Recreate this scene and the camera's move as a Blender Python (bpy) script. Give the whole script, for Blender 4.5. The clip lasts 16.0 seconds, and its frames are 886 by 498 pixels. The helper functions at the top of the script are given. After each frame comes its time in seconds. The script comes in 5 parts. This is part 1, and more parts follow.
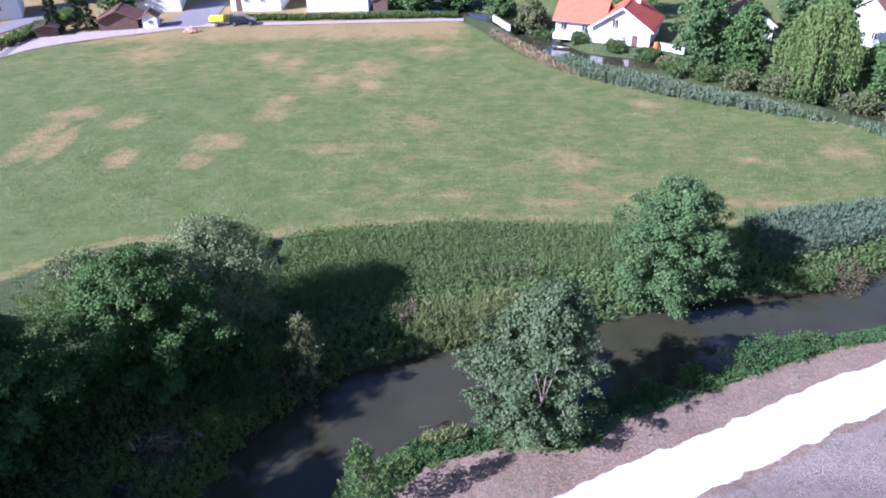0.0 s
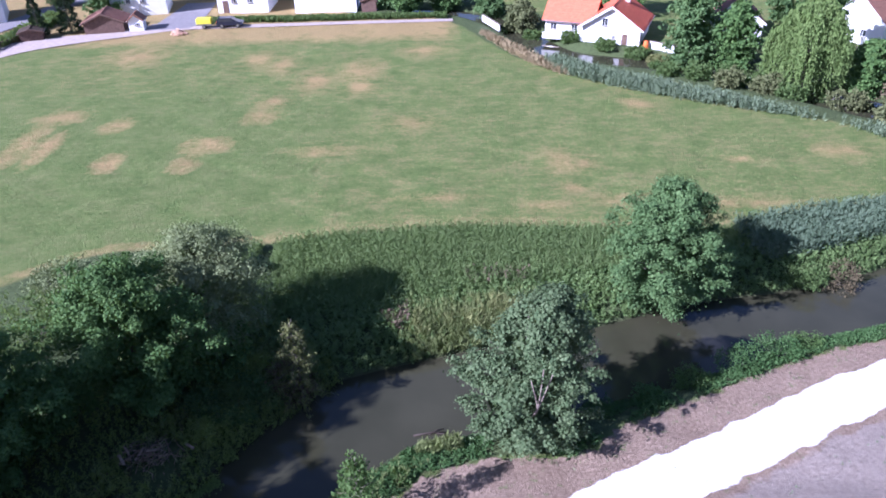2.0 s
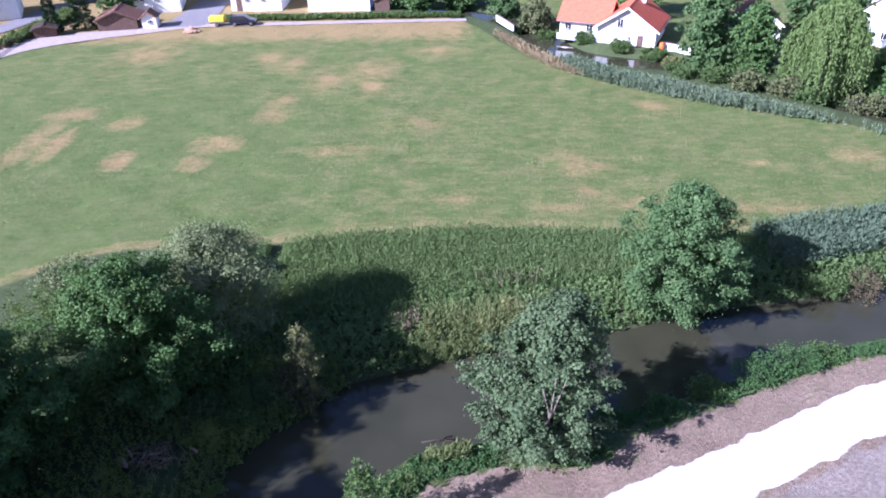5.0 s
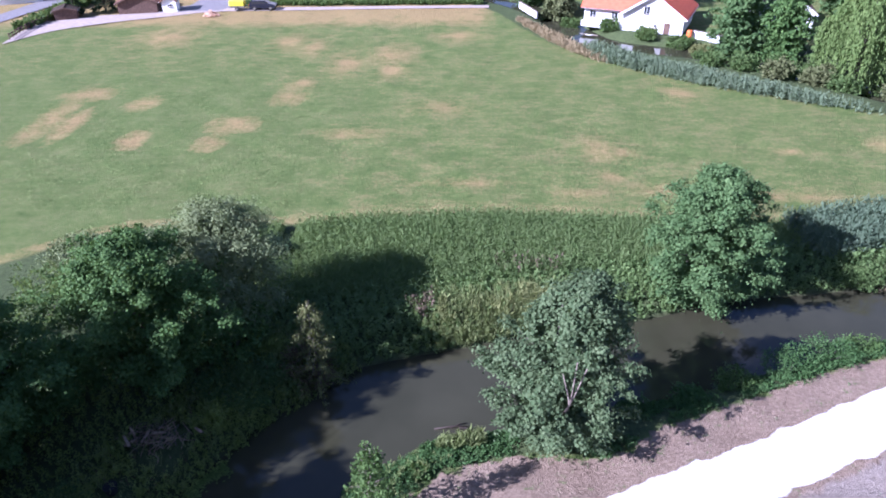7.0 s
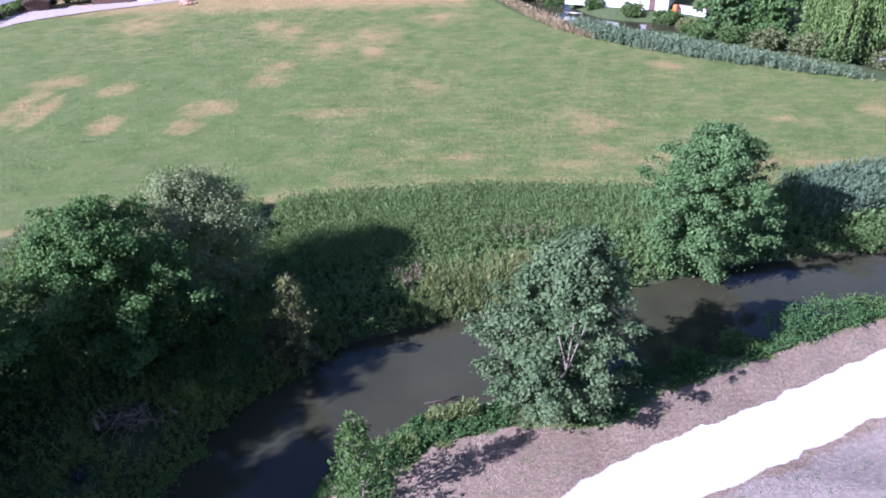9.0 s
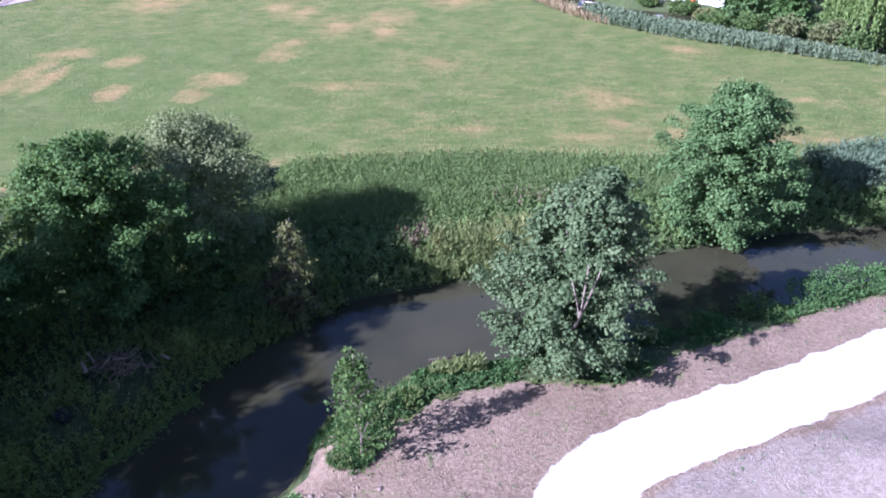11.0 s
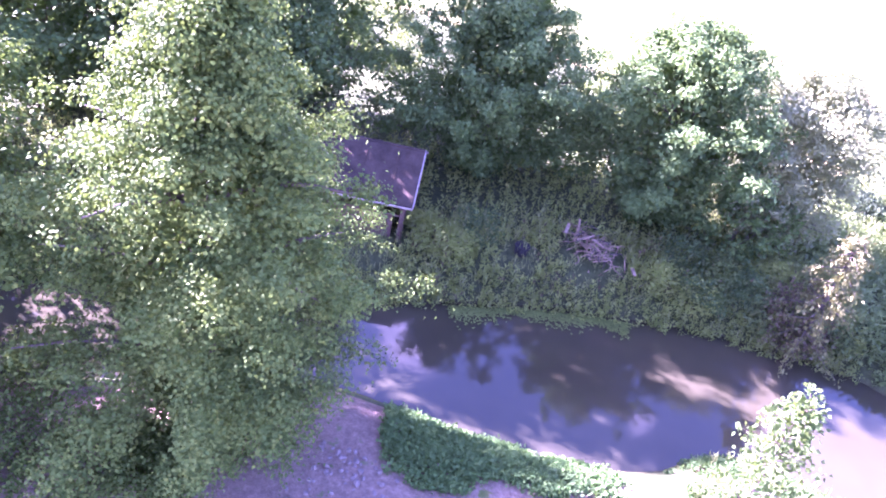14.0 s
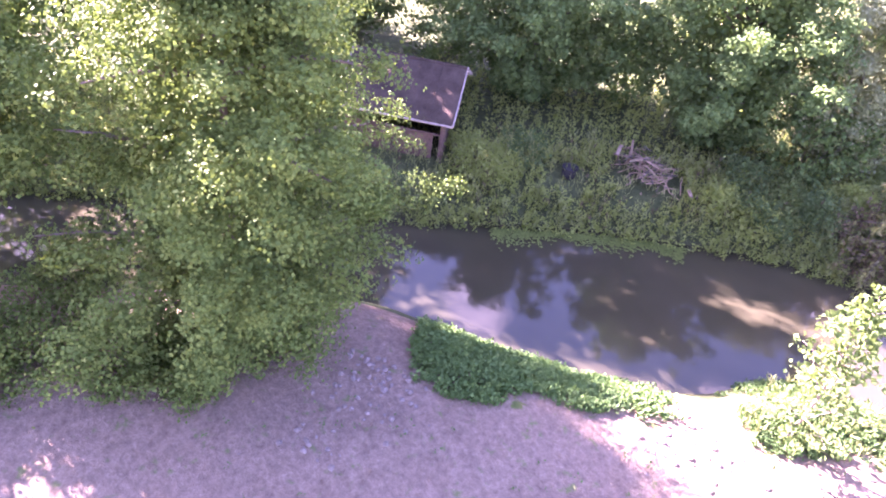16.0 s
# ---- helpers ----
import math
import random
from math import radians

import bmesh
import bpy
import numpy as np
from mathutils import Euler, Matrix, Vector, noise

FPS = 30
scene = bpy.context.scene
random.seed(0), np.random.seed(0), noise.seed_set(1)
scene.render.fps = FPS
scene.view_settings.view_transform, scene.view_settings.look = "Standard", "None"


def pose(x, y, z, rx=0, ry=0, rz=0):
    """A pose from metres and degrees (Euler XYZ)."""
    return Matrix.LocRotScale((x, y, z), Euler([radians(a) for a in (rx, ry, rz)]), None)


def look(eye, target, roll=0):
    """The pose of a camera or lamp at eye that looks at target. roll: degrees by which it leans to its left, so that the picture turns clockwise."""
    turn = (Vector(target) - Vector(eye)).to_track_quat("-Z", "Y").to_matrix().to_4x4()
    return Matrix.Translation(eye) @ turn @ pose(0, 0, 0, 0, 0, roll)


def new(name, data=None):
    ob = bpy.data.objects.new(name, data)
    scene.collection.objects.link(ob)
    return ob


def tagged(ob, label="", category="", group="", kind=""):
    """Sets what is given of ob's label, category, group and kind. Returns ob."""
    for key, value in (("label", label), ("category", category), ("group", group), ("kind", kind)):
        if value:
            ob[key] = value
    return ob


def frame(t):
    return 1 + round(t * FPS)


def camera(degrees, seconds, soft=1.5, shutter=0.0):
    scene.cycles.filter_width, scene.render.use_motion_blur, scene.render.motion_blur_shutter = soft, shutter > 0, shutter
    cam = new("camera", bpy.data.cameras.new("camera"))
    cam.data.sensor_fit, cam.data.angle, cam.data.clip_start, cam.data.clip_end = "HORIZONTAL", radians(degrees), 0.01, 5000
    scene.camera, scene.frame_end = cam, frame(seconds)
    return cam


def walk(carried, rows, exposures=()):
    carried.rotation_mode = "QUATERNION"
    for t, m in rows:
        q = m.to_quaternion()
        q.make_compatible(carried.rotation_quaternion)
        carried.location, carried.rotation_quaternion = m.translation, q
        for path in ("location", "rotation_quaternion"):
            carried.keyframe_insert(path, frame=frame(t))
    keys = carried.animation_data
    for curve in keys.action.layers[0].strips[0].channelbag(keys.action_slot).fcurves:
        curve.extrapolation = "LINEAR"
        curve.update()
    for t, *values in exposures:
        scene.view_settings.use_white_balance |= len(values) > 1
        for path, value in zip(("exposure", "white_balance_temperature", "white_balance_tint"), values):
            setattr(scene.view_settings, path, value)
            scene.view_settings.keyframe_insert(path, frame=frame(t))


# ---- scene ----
cam = camera(65.0, 16.0, 1.9)
PATH = [
    (0, (-0.69, -0.93, 26.14), (-0.69, 24.65, 10.48), -0.78),
    (0.5, (-0.68, -0.79, 26.16), (-0.45, 24.79, 10.49), -0.98),
    (1, (-0.67, -0.65, 26.18), (-0.27, 24.95, 10.54), -1.14),
    (1.5, (-0.70, -0.50, 26.19), (-0.26, 25.09, 10.53), -1.18),
    (2, (-0.74, -0.37, 26.18), (-0.38, 25.20, 10.48), -1.08),
    (2.5, (-0.81, -0.23, 26.20), (-0.66, 25.35, 10.52), -0.79),
    (3, (-0.92, -0.11, 26.19), (-1.15, 25.49, 10.56), -0.36),
    (5.5, (-0.75, 0.53, 25.69), (-0.84, 26.08, 9.97), -0.97),
    (6, (-0.76, 0.74, 25.37), (-1.10, 26.25, 9.59), -0.96),
    (6.5, (-0.79, 0.95, 24.93), (-1.53, 26.44, 9.13), -0.71),
    (7, (-0.75, 1.20, 24.40), (-1.60, 26.67, 8.58), -0.71),
    (7.5, (-0.68, 1.44, 23.83), (-0.96, 26.87, 7.91), -1.44),
    (8, (-0.69, 1.69, 23.28), (-1.13, 27.14, 7.39), -1.43),
    (8.5, (-0.61, 1.93, 22.70), (-1.04, 27.34, 6.76), -1.86),
    (11, (-0.70, 1.70, 19.16), (-1.43, 27.32, 3.57), -0.75),
    (11.5, (-1.16, 2.62, 17.91), (-4.00, 28.22, 2.52), 1.63),
    (12, (-1.03, 3.11, 16.80), (-7.79, 28.08, 1.59), 5.10),
    (12.5, (-1.07, 3.61, 15.87), (-10.28, 27.75, 0.63), 6.98),
    (13, (-1.05, 3.92, 15.17), (-13.46, 26.47, -0.24), 9.81),
    (13.5, (-0.82, 3.86, 14.77), (-17.11, 23.34, -1.20), 13.10),
    (14, (-0.30, 4.69, 14.57), (-19.64, 20.04, -2.47), 12.88),
    (14.5, (-0.08, 5.02, 14.29), (-20.00, 19.04, -3.23), 12.38),
    (15, (0.12, 5.32, 13.84), (-20.27, 18.29, -3.94), 11.37),
    (15.5, (0.20, 5.42, 13.39), (-20.06, 17.91, -4.87), 11.08),
    (16, (0.49, 5.58, 12.92), (-19.40, 18.19, -5.67), 9.20),
]

EXPOSURES = [
    (0.0, 1.4, 5000, 36), (8.7, 1.5, 5000, 36), (11.0, 1.65, 5000, 37), (11.6, 2.0, 5000, 43), (12.3, 2.75, 5000, 57),
    (13.0, 3.7, 5150, 70), (13.6, 4.5, 5250, 84), (14.4, 4.88, 5500, 104), (15.2, 4.95, 5800, 110), (15.6, 4.9, 5950, 102), (16.0, 4.85, 6250, 80),
]
walk(cam, [(t, look(eye, target, roll)) for t, eye, target, roll in PATH], EXPOSURES)

# ---- light ----
SUN_AZ, SUN_EL = radians(27.0), radians(31.5)      # the light travels along +x, a little +y
sun_way = Vector((math.cos(SUN_AZ) * math.cos(SUN_EL), math.sin(SUN_AZ) * math.cos(SUN_EL), -math.sin(SUN_EL)))
sun = new("sun", bpy.data.lights.new("sun", "SUN"))
sun.data.energy, sun.data.angle, sun.data.color = 5.0, radians(0.55), (1.0, 0.95, 0.86)
sun.matrix_world = look((0, 0, 60), Vector((0, 0, 60)) + sun_way)

world = bpy.data.worlds.new("sky")
scene.world = world
world.use_nodes = True
wt = world.node_tree
wt.nodes.clear()
sky = wt.nodes.new("ShaderNodeTexSky")
sky.sky_type, sky.sun_disc = "NISHITA", False
sky.sun_elevation = SUN_EL
sky.sun_rotation = math.atan2(-sun_way.x, -sun_way.y)
sky.air_density, sky.dust_density, sky.ozone_density = 1.0, 1.3, 2.6
bg = wt.nodes.new("ShaderNodeBackground")
bg.inputs["Strength"].default_value = 0.05
# scattered fair-weather clouds
tc = wt.nodes.new("ShaderNodeTexCoord")
sep = wt.nodes.new("ShaderNodeSeparateXYZ")
wt.links.new(tc.outputs["Generated"], sep.inputs[0])
zmax = wt.nodes.new("ShaderNodeMath"); zmax.operation = "MAXIMUM"; zmax.inputs[1].default_value = 0.08
wt.links.new(sep.outputs["Z"], zmax.inputs[0])
comb = wt.nodes.new("ShaderNodeCombineXYZ")
for axis in "XY":
    dv = wt.nodes.new("ShaderNodeMath"); dv.operation = "DIVIDE"
    wt.links.new(sep.outputs[axis], dv.inputs[0]); wt.links.new(zmax.outputs[0], dv.inputs[1])
    wt.links.new(dv.outputs[0], comb.inputs[axis])
cn = wt.nodes.new("ShaderNodeTexNoise")
cn.inputs["Scale"].default_value, cn.inputs["Detail"].default_value, cn.inputs["Roughness"].default_value = 2.6, 7.0, 0.55
wt.links.new(comb.outputs[0], cn.inputs["Vector"])
cr = wt.nodes.new("ShaderNodeValToRGB")
cr.color_ramp.elements[0].position, cr.color_ramp.elements[0].color = 0.615, (0, 0, 0, 1)
cr.color_ramp.elements[1].position, cr.color_ramp.elements[1].color = 0.72, (1, 1, 1, 1)
wt.links.new(cn.outputs["Fac"], cr.inputs[0])
cm = wt.nodes.new("ShaderNodeMix"); cm.data_type = "RGBA"
cm.inputs["B"].default_value = (11.0, 11.0, 11.2, 1)
wt.links.new(cr.outputs["Color"], cm.inputs["Factor"])
wt.links.new(sky.outputs["Color"], cm.inputs["A"])
wt.links.new(cm.outputs["Result"], bg.inputs["Color"])
wo = wt.nodes.new("ShaderNodeOutputWorld")
wt.links.new(bg.outputs[0], wo.inputs["Surface"])

# ---- small helpers ----

def mesh_of(name, verts, faces, material=None, smooth=False):
    me = bpy.data.meshes.new(name)
    me.from_pydata([tuple(map(float, v)) for v in verts], [], [tuple(map(int, f)) for f in faces])
    if material is not None:
        me.materials.append(material)
    if smooth:
        me.polygons.foreach_set("use_smooth", [True] * len(me.polygons))
    me.update()
    return me


def fast_mesh(name, verts, sizes, loops, material, smooth=False):
    """verts (n, 3), corners per face (one number) and the flat list of corners."""
    me = bpy.data.meshes.new(name)
    verts = np.asarray(verts, np.float32); loops = np.asarray(loops, np.int32)
    count = len(loops) // sizes
    me.vertices.add(len(verts)); me.vertices.foreach_set("co", verts.ravel())
    me.loops.add(len(loops)); me.loops.foreach_set("vertex_index", loops)
    me.polygons.add(count)
    me.polygons.foreach_set("loop_start", np.arange(count, dtype=np.int32) * sizes)
    if smooth:
        me.polygons.foreach_set("use_smooth", np.ones(count, bool))
    me.materials.append(material)
    me.update(calc_edges=True)
    return me


def part(name, data, parent, label="", at=None):
    ob = new(name, data)
    ob.parent = parent
    if at is not None:
        ob.matrix_basis = at
    if label:
        ob["label"] = label
    return ob


def thing(name, x, y, z, label, category, group="", kind="", turn=0.0):
    ob = new(name)
    ob.matrix_basis = pose(x, y, z, 0, 0, turn)
    ob.empty_display_size = 0.2
    return tagged(ob, label, category, group, kind)


def bm_mesh(bm, name, material, smooth=False):
    me = bpy.data.meshes.new(name)
    bm.to_mesh(me)
    bm.free()
    for m in material if isinstance(material, (list, tuple)) else [material]:
        me.materials.append(m)
    if smooth:
        me.polygons.foreach_set("use_smooth", [True] * len(me.polygons))
    return me


def box(name, sx, sy, sz, material, bevel=0.02, at=(0, 0, 0)):
    """A box with rounded edges, its base centre at `at`."""
    bm = bmesh.new()
    bmesh.ops.create_cube(bm, size=1)
    bmesh.ops.scale(bm, vec=(sx, sy, sz), verts=bm.verts)
    if bevel:
        bmesh.ops.bevel(bm, geom=bm.edges[:], offset=min(bevel, 0.4 * min(sx, sy, sz)), segments=1, affect="EDGES")
    bmesh.ops.translate(bm, vec=(at[0], at[1], at[2] + sz / 2), verts=bm.verts)
    return bm_mesh(bm, name, material)


def prism(name, outline, depth, material, axis="y"):
    """An outline in the (x, z) plane pushed along y."""
    n = len(outline)
    verts = [(x, -depth / 2, z) for x, z in outline] + [(x, depth / 2, z) for x, z in outline]
    faces = [tuple(range(n)), tuple(range(2 * n - 1, n - 1, -1))]
    faces += [(i, n + i, n + (i + 1) % n, (i + 1) % n) for i in range(n)]
    bm = bmesh.new()
    vs = [bm.verts.new(v) for v in verts]
    for f in faces:
        bm.faces.new([vs[i] for i in f])
    bmesh.ops.recalc_face_normals(bm, faces=bm.faces)
    return bm_mesh(bm, name, material)


def tube(points, radii, segs=7):
    pts = np.array(points, float)
    tan = np.gradient(pts, axis=0)
    tan /= np.linalg.norm(tan, axis=1)[:, None] + 1e-9
    ref = np.array([0.31, 0.95, 0.05])
    verts, faces = [], []
    for p, d, r in zip(pts, tan, radii):
        u = np.cross(d, ref); u /= np.linalg.norm(u) + 1e-9
        v = np.cross(d, u)
        for k in range(segs):
            a = 2 * math.pi * k / segs
            verts.append(p + r * (math.cos(a) * u + math.sin(a) * v))
    for i in range(len(pts) - 1):
        for k in range(segs):
            a, b = i * segs + k, i * segs + (k + 1) % segs
            faces.append((a, b, b + segs, a + segs))
    faces.append(tuple(range(segs))[::-1])
    faces.append(tuple(range((len(pts) - 1) * segs, len(pts) * segs)))
    return verts, faces


def inside_distance(poly, px, py):
    """Signed distance to a closed outline, positive inside."""
    poly = np.array(poly, float)
    dist = np.full(px.shape, 1e9)
    odd = np.zeros(px.shape, bool)
    for (ax, ay), (bx, by) in zip(poly, np.roll(poly, -1, axis=0)):
        ex, ey = bx - ax, by - ay
        s = np.clip(((px - ax) * ex + (py - ay) * ey) / (ex * ex + ey * ey + 1e-12), 0, 1)
        dist = np.minimum(dist, np.hypot(px - ax - s * ex, py - ay - s * ey))
        if ay != by:
            odd ^= ((ay > py) != (by > py)) & (px < ax + (py - ay) / (by - ay) * ex)
    return np.where(odd, dist, -dist)


def line_distance(line, px, py):
    line = np.array(line, float)
    dist = np.full(px.shape, 1e9)
    for (ax, ay), (bx, by) in zip(line[:-1], line[1:]):
        ex, ey = bx - ax, by - ay
        s = np.clip(((px - ax) * ex + (py - ay) * ey) / (ex * ex + ey * ey), 0, 1)
        dist = np.minimum(dist, np.hypot(px - ax - s * ex, py - ay - s * ey))
    return dist


def curve(points, steps=6):
    """A smooth line through the points."""
    p = np.array(points, float)
    p = np.vstack([2 * p[0] - p[1], p, 2 * p[-1] - p[-2]])
    out = []
    for i in range(1, len(p) - 2):
        for k in range(steps):
            t = k / steps
            out.append(0.5 * (2 * p[i] + (p[i + 1] - p[i - 1]) * t + (2 * p[i - 1] - 5 * p[i] + 4 * p[i + 1] - p[i + 2]) * t * t
                              + (3 * p[i] - p[i - 1] - 3 * p[i + 1] + p[i + 2]) * t ** 3))
    out.append(p[-2])
    return np.array(out)


# ---- materials ----
class Shader:
    """A small wrapper round a material's nodes."""

    def __init__(self, name):
        self.m = bpy.data.materials.new(name)
        self.m.use_nodes = True
        self.t = self.m.node_tree
        self.b = self.t.nodes["Principled BSDF"]

    def node(self, kind, ins=(), **props):
        n = self.t.nodes.new(kind)
        for k, v in props.items():
            if k == "operation":
                n.operation = v
            elif k == "data_type":
                n.data_type = v
            elif k == "attribute_name":
                n.attribute_name = v
            elif k == "blend_type":
                n.blend_type = v
            elif k == "feature":
                n.feature = v
        for k, v in dict(ins).items():
            if isinstance(v, bpy.types.NodeSocket):
                self.t.links.new(v, n.inputs[k])
            else:
                n.inputs[k].default_value = v
        return n

    def place(self):
        return self.node("ShaderNodeNewGeometry").outputs["Position"]

    def noise(self, scale, detail=4.0, rough=0.55, vec=None, warp=0.0):
        ins = {"Scale": scale, "Detail": detail, "Roughness": rough, "Distortion": warp}
        ins["Vector"] = vec if vec is not None else self.place()
        return self.node("ShaderNodeTexNoise", ins).outputs["Fac"]

    def math(self, op, a, b=0.0):
        return self.node("ShaderNodeMath", {0: a, 1: b}, operation=op).outputs[0]

    def ramp(self, fac, stops):
        n = self.node("ShaderNodeValToRGB", {0: fac})
        el = n.color_ramp.elements
        while len(el) < len(stops):
            el.new(0.5)
        for e, (p, c) in zip(el, stops):
            e.position = p
            e.color = (c, c, c, 1) if isinstance(c, (int, float)) else (*c, 1)
        return n.outputs["Color"]

    def mix(self, fac, a, b, blend="MIX"):
        n = self.node("ShaderNodeMix", {}, data_type="RGBA", blend_type=blend)
        for sock, v in (("Factor", fac), ("A", a), ("B", b)):
            if isinstance(v, bpy.types.NodeSocket):
                self.t.links.new(v, n.inputs[sock])
            elif sock == "Factor":
                n.inputs[sock].default_value = v
            else:
                n.inputs[sock].default_value = (*v, 1)
        return n.outputs["Result"]

    def attr(self, name):
        return self.node("ShaderNodeAttribute", attribute_name=name).outputs["Fac"]

    def bump(self, height, strength=0.4, distance=0.05):
        n = self.node("ShaderNodeBump", {"Strength": strength, "Distance": distance, "Height": height})
        self.t.links.new(n.outputs[0], self.b.inputs["Normal"])

    def done(self, color=None, rough=0.8, metal=0.0, spec=0.3):
        if color is not None:
            if isinstance(color, bpy.types.NodeSocket):
                self.t.links.new(color, self.b.inputs["Base Color"])
            else:
                self.b.inputs["Base Color"].default_value = (*color, 1)
        self.b.inputs["Roughness"].default_value = rough
        self.b.inputs["Metallic"].default_value = metal
        self.b.inputs["Specular IOR Level"].default_value = spec
        return self.m


def leaf_material(name, dark, light, through_color, share=0.35, rough=0.5):
    s = Shader(name)
    rnd = s.node("ShaderNodeNewGeometry").outputs["Random Per Island"]
    big = s.noise(0.9, 2.0)
    tone = s.math("ADD", s.math("MULTIPLY", rnd, 0.5), s.math("MULTIPLY", big, 0.5))
    col = s.ramp(tone, [(0.15, dark), (0.85, light)])
    s.done(col, max(rough, 0.62), 0, 0.12)
    tr = s.node("ShaderNodeBsdfTranslucent", {"Color": s.mix(rnd, through_color, tuple(0.6 * c for c in through_color))})
    mx = s.node("ShaderNodeMixShader", {0: share, 1: s.b.outputs[0], 2: tr.outputs[0]})
    out = [n for n in s.t.nodes if n.type == "OUTPUT_MATERIAL"][0]
    s.t.links.new(mx.outputs[0], out.inputs["Surface"])
    return s.m


def plain(name, a, b, scale=3.0, rough=0.8, metal=0.0, bump=0.15, dist=0.01, spec=0.3):
    s = Shader(name)
    n1, n2 = s.noise(scale, 5.0), s.noise(scale * 9, 3.0)
    f = s.math("ADD", s.math("MULTIPLY", n1, 0.7), s.math("MULTIPLY", n2, 0.3))
    if bump:
        s.bump(n2, bump, dist)
    return s.done(s.ramp(f, [(0.3, a), (0.7, b)]), rough, metal, spec)


def ground_material():
    s = Shader("ground_cover")
    p = s.place()
    n_big, n_mid, n_fine = s.noise(0.05, 4.0), s.noise(0.35, 5.0, 0.6), s.noise(3.5, 6.0, 0.7)
    grain = s.noise(14.0, 4.0, 0.75)
    streak = s.node("ShaderNodeMapping", {"Vector": p, "Scale": (0.4, 1.0, 1.0)}).outputs[0]
    rows = s.noise(1.3, 5.0, 0.65, streak)
    # mown meadow
    g = s.ramp(s.math("ADD", s.math("MULTIPLY", n_mid, 0.3), s.math("ADD", s.math("MULTIPLY", rows, 0.22), s.math("ADD", s.math("MULTIPLY", s.noise(1.7, 5.0, 0.75), 0.28), s.math("MULTIPLY", n_fine, 0.25)))),
               [(0.36, (0.055, 0.098, 0.022)), (0.5, (0.105, 0.143, 0.04)), (0.66, (0.172, 0.178, 0.07))])
    straw = s.ramp(s.math("ADD", s.math("MULTIPLY", n_fine, 0.6), s.math("MULTIPLY", grain, 0.4)), [(0.3, (0.235, 0.165, 0.072)), (0.7, (0.4, 0.285, 0.128))])
    dryness = s.math("ADD", s.math("MULTIPLY", s.attr("dry"), s.math("ADD", -0.75, s.math("MULTIPLY", s.math("ADD", s.noise(0.9, 5.0, 0.7), s.noise(0.35, 3.0, 0.6)), 1.8))), s.math("MULTIPLY", s.math("SUBTRACT", s.math("ADD", s.math("MULTIPLY", n_mid, 0.5), s.math("MULTIPLY", rows, 0.6)), 0.485), 1.9))
    dry_mask = s.ramp(s.math("MULTIPLY", s.math("ADD", dryness, s.math("MULTIPLY", s.math("SUBTRACT", n_fine, 0.5), 1.5)), 0.8), [(0.05, 0.0), (1.05, 0.85)])
    col = s.mix(dry_mask, g, straw)
    # rough growth at the banks
    wild = s.ramp(s.math("ADD", n_fine, s.math("MULTIPLY", n_mid, 0.3)), [(0.4, (0.035, 0.05, 0.02)), (0.9, (0.10, 0.13, 0.05))])
    wm = s.ramp(s.math("ADD", s.attr("wild"), s.math("MULTIPLY", s.math("SUBTRACT", n_mid, 0.5), 1.6)), [(0.0, 0.0), (0.5, 1.0)])
    col = s.mix(wm, col, wild)
    # bare sandy earth
    clods = s.noise(7.0, 7.0, 0.8)
    dirt = s.ramp(s.math("ADD", s.math("MULTIPLY", n_fine, 0.35), s.math("ADD", s.math("MULTIPLY", clods, 0.5), s.math("MULTIPLY", n_mid, 0.25))),
                  [(0.35, (0.124, 0.085, 0.058)), (0.55, (0.242, 0.178, 0.128)), (0.75, (0.37, 0.286, 0.212))])
    sprout = s.ramp(s.math("MULTIPLY", s.noise(1.3, 3.0), s.noise(5.0, 3.0)), [(0.33, 0.0), (0.42, 0.8)])
    dirt = s.mix(sprout, dirt, (0.13, 0.17, 0.06))
    sm = s.ramp(s.math("ADD", s.attr("sand"), s.math("MULTIPLY", s.math("SUBTRACT", s.noise(1.4, 5.0, 0.65), 0.5), 1.8)), [(0.0, 0.0), (0.12, 1.0)])
    col = s.mix(sm, col, dirt)
    # dark moist mound of soil beside the track
    soil = s.ramp(s.math("ADD", s.math("MULTIPLY", n_fine, 0.7), s.math("MULTIPLY", grain, 0.3)), [(0.3, (0.19, 0.155, 0.125)), (0.7, (0.35, 0.295, 0.25))])
    om = s.ramp(s.math("ADD", s.attr("soil"), s.math("MULTIPLY", s.math("SUBTRACT", n_mid, 0.5), 2.0)), [(0.0, 0.0), (0.25, 1.0)])
    col = s.mix(om, col, soil)
    # pale chippings
    chips = s.ramp(grain, [(0.3, (0.66, 0.63, 0.60)), (0.7, (0.86, 0.84, 0.82))])
    tm = s.ramp(s.math("ADD", s.attr("track"), s.math("MULTIPLY", s.math("SUBTRACT", s.noise(0.55, 6.0, 0.55), 0.5), 0.9)), [(0.0, 0.0), (0.1, 1.0)])
    col = s.mix(tm, col, chips)
    # muddy bed under the water line
    zz = s.node("ShaderNodeSeparateXYZ", {0: p}).outputs["Z"]
    mud = s.ramp(s.math("MULTIPLY", s.math("ADD", zz, 1.25), 2.0), [(0.0, 1.0), (0.6, 0.0)])
    col = s.mix(s.math("MULTIPLY", mud, s.attr("river")), col, (0.06, 0.05, 0.03))
    s.bump(s.math("ADD", s.math("MULTIPLY", n_fine, 0.8), s.math("ADD", s.math("MULTIPLY", grain, 0.3), s.math("MULTIPLY", clods, 0.35))), 0.65, 0.16)
    return s.done(col, 0.92, 0, 0.15)


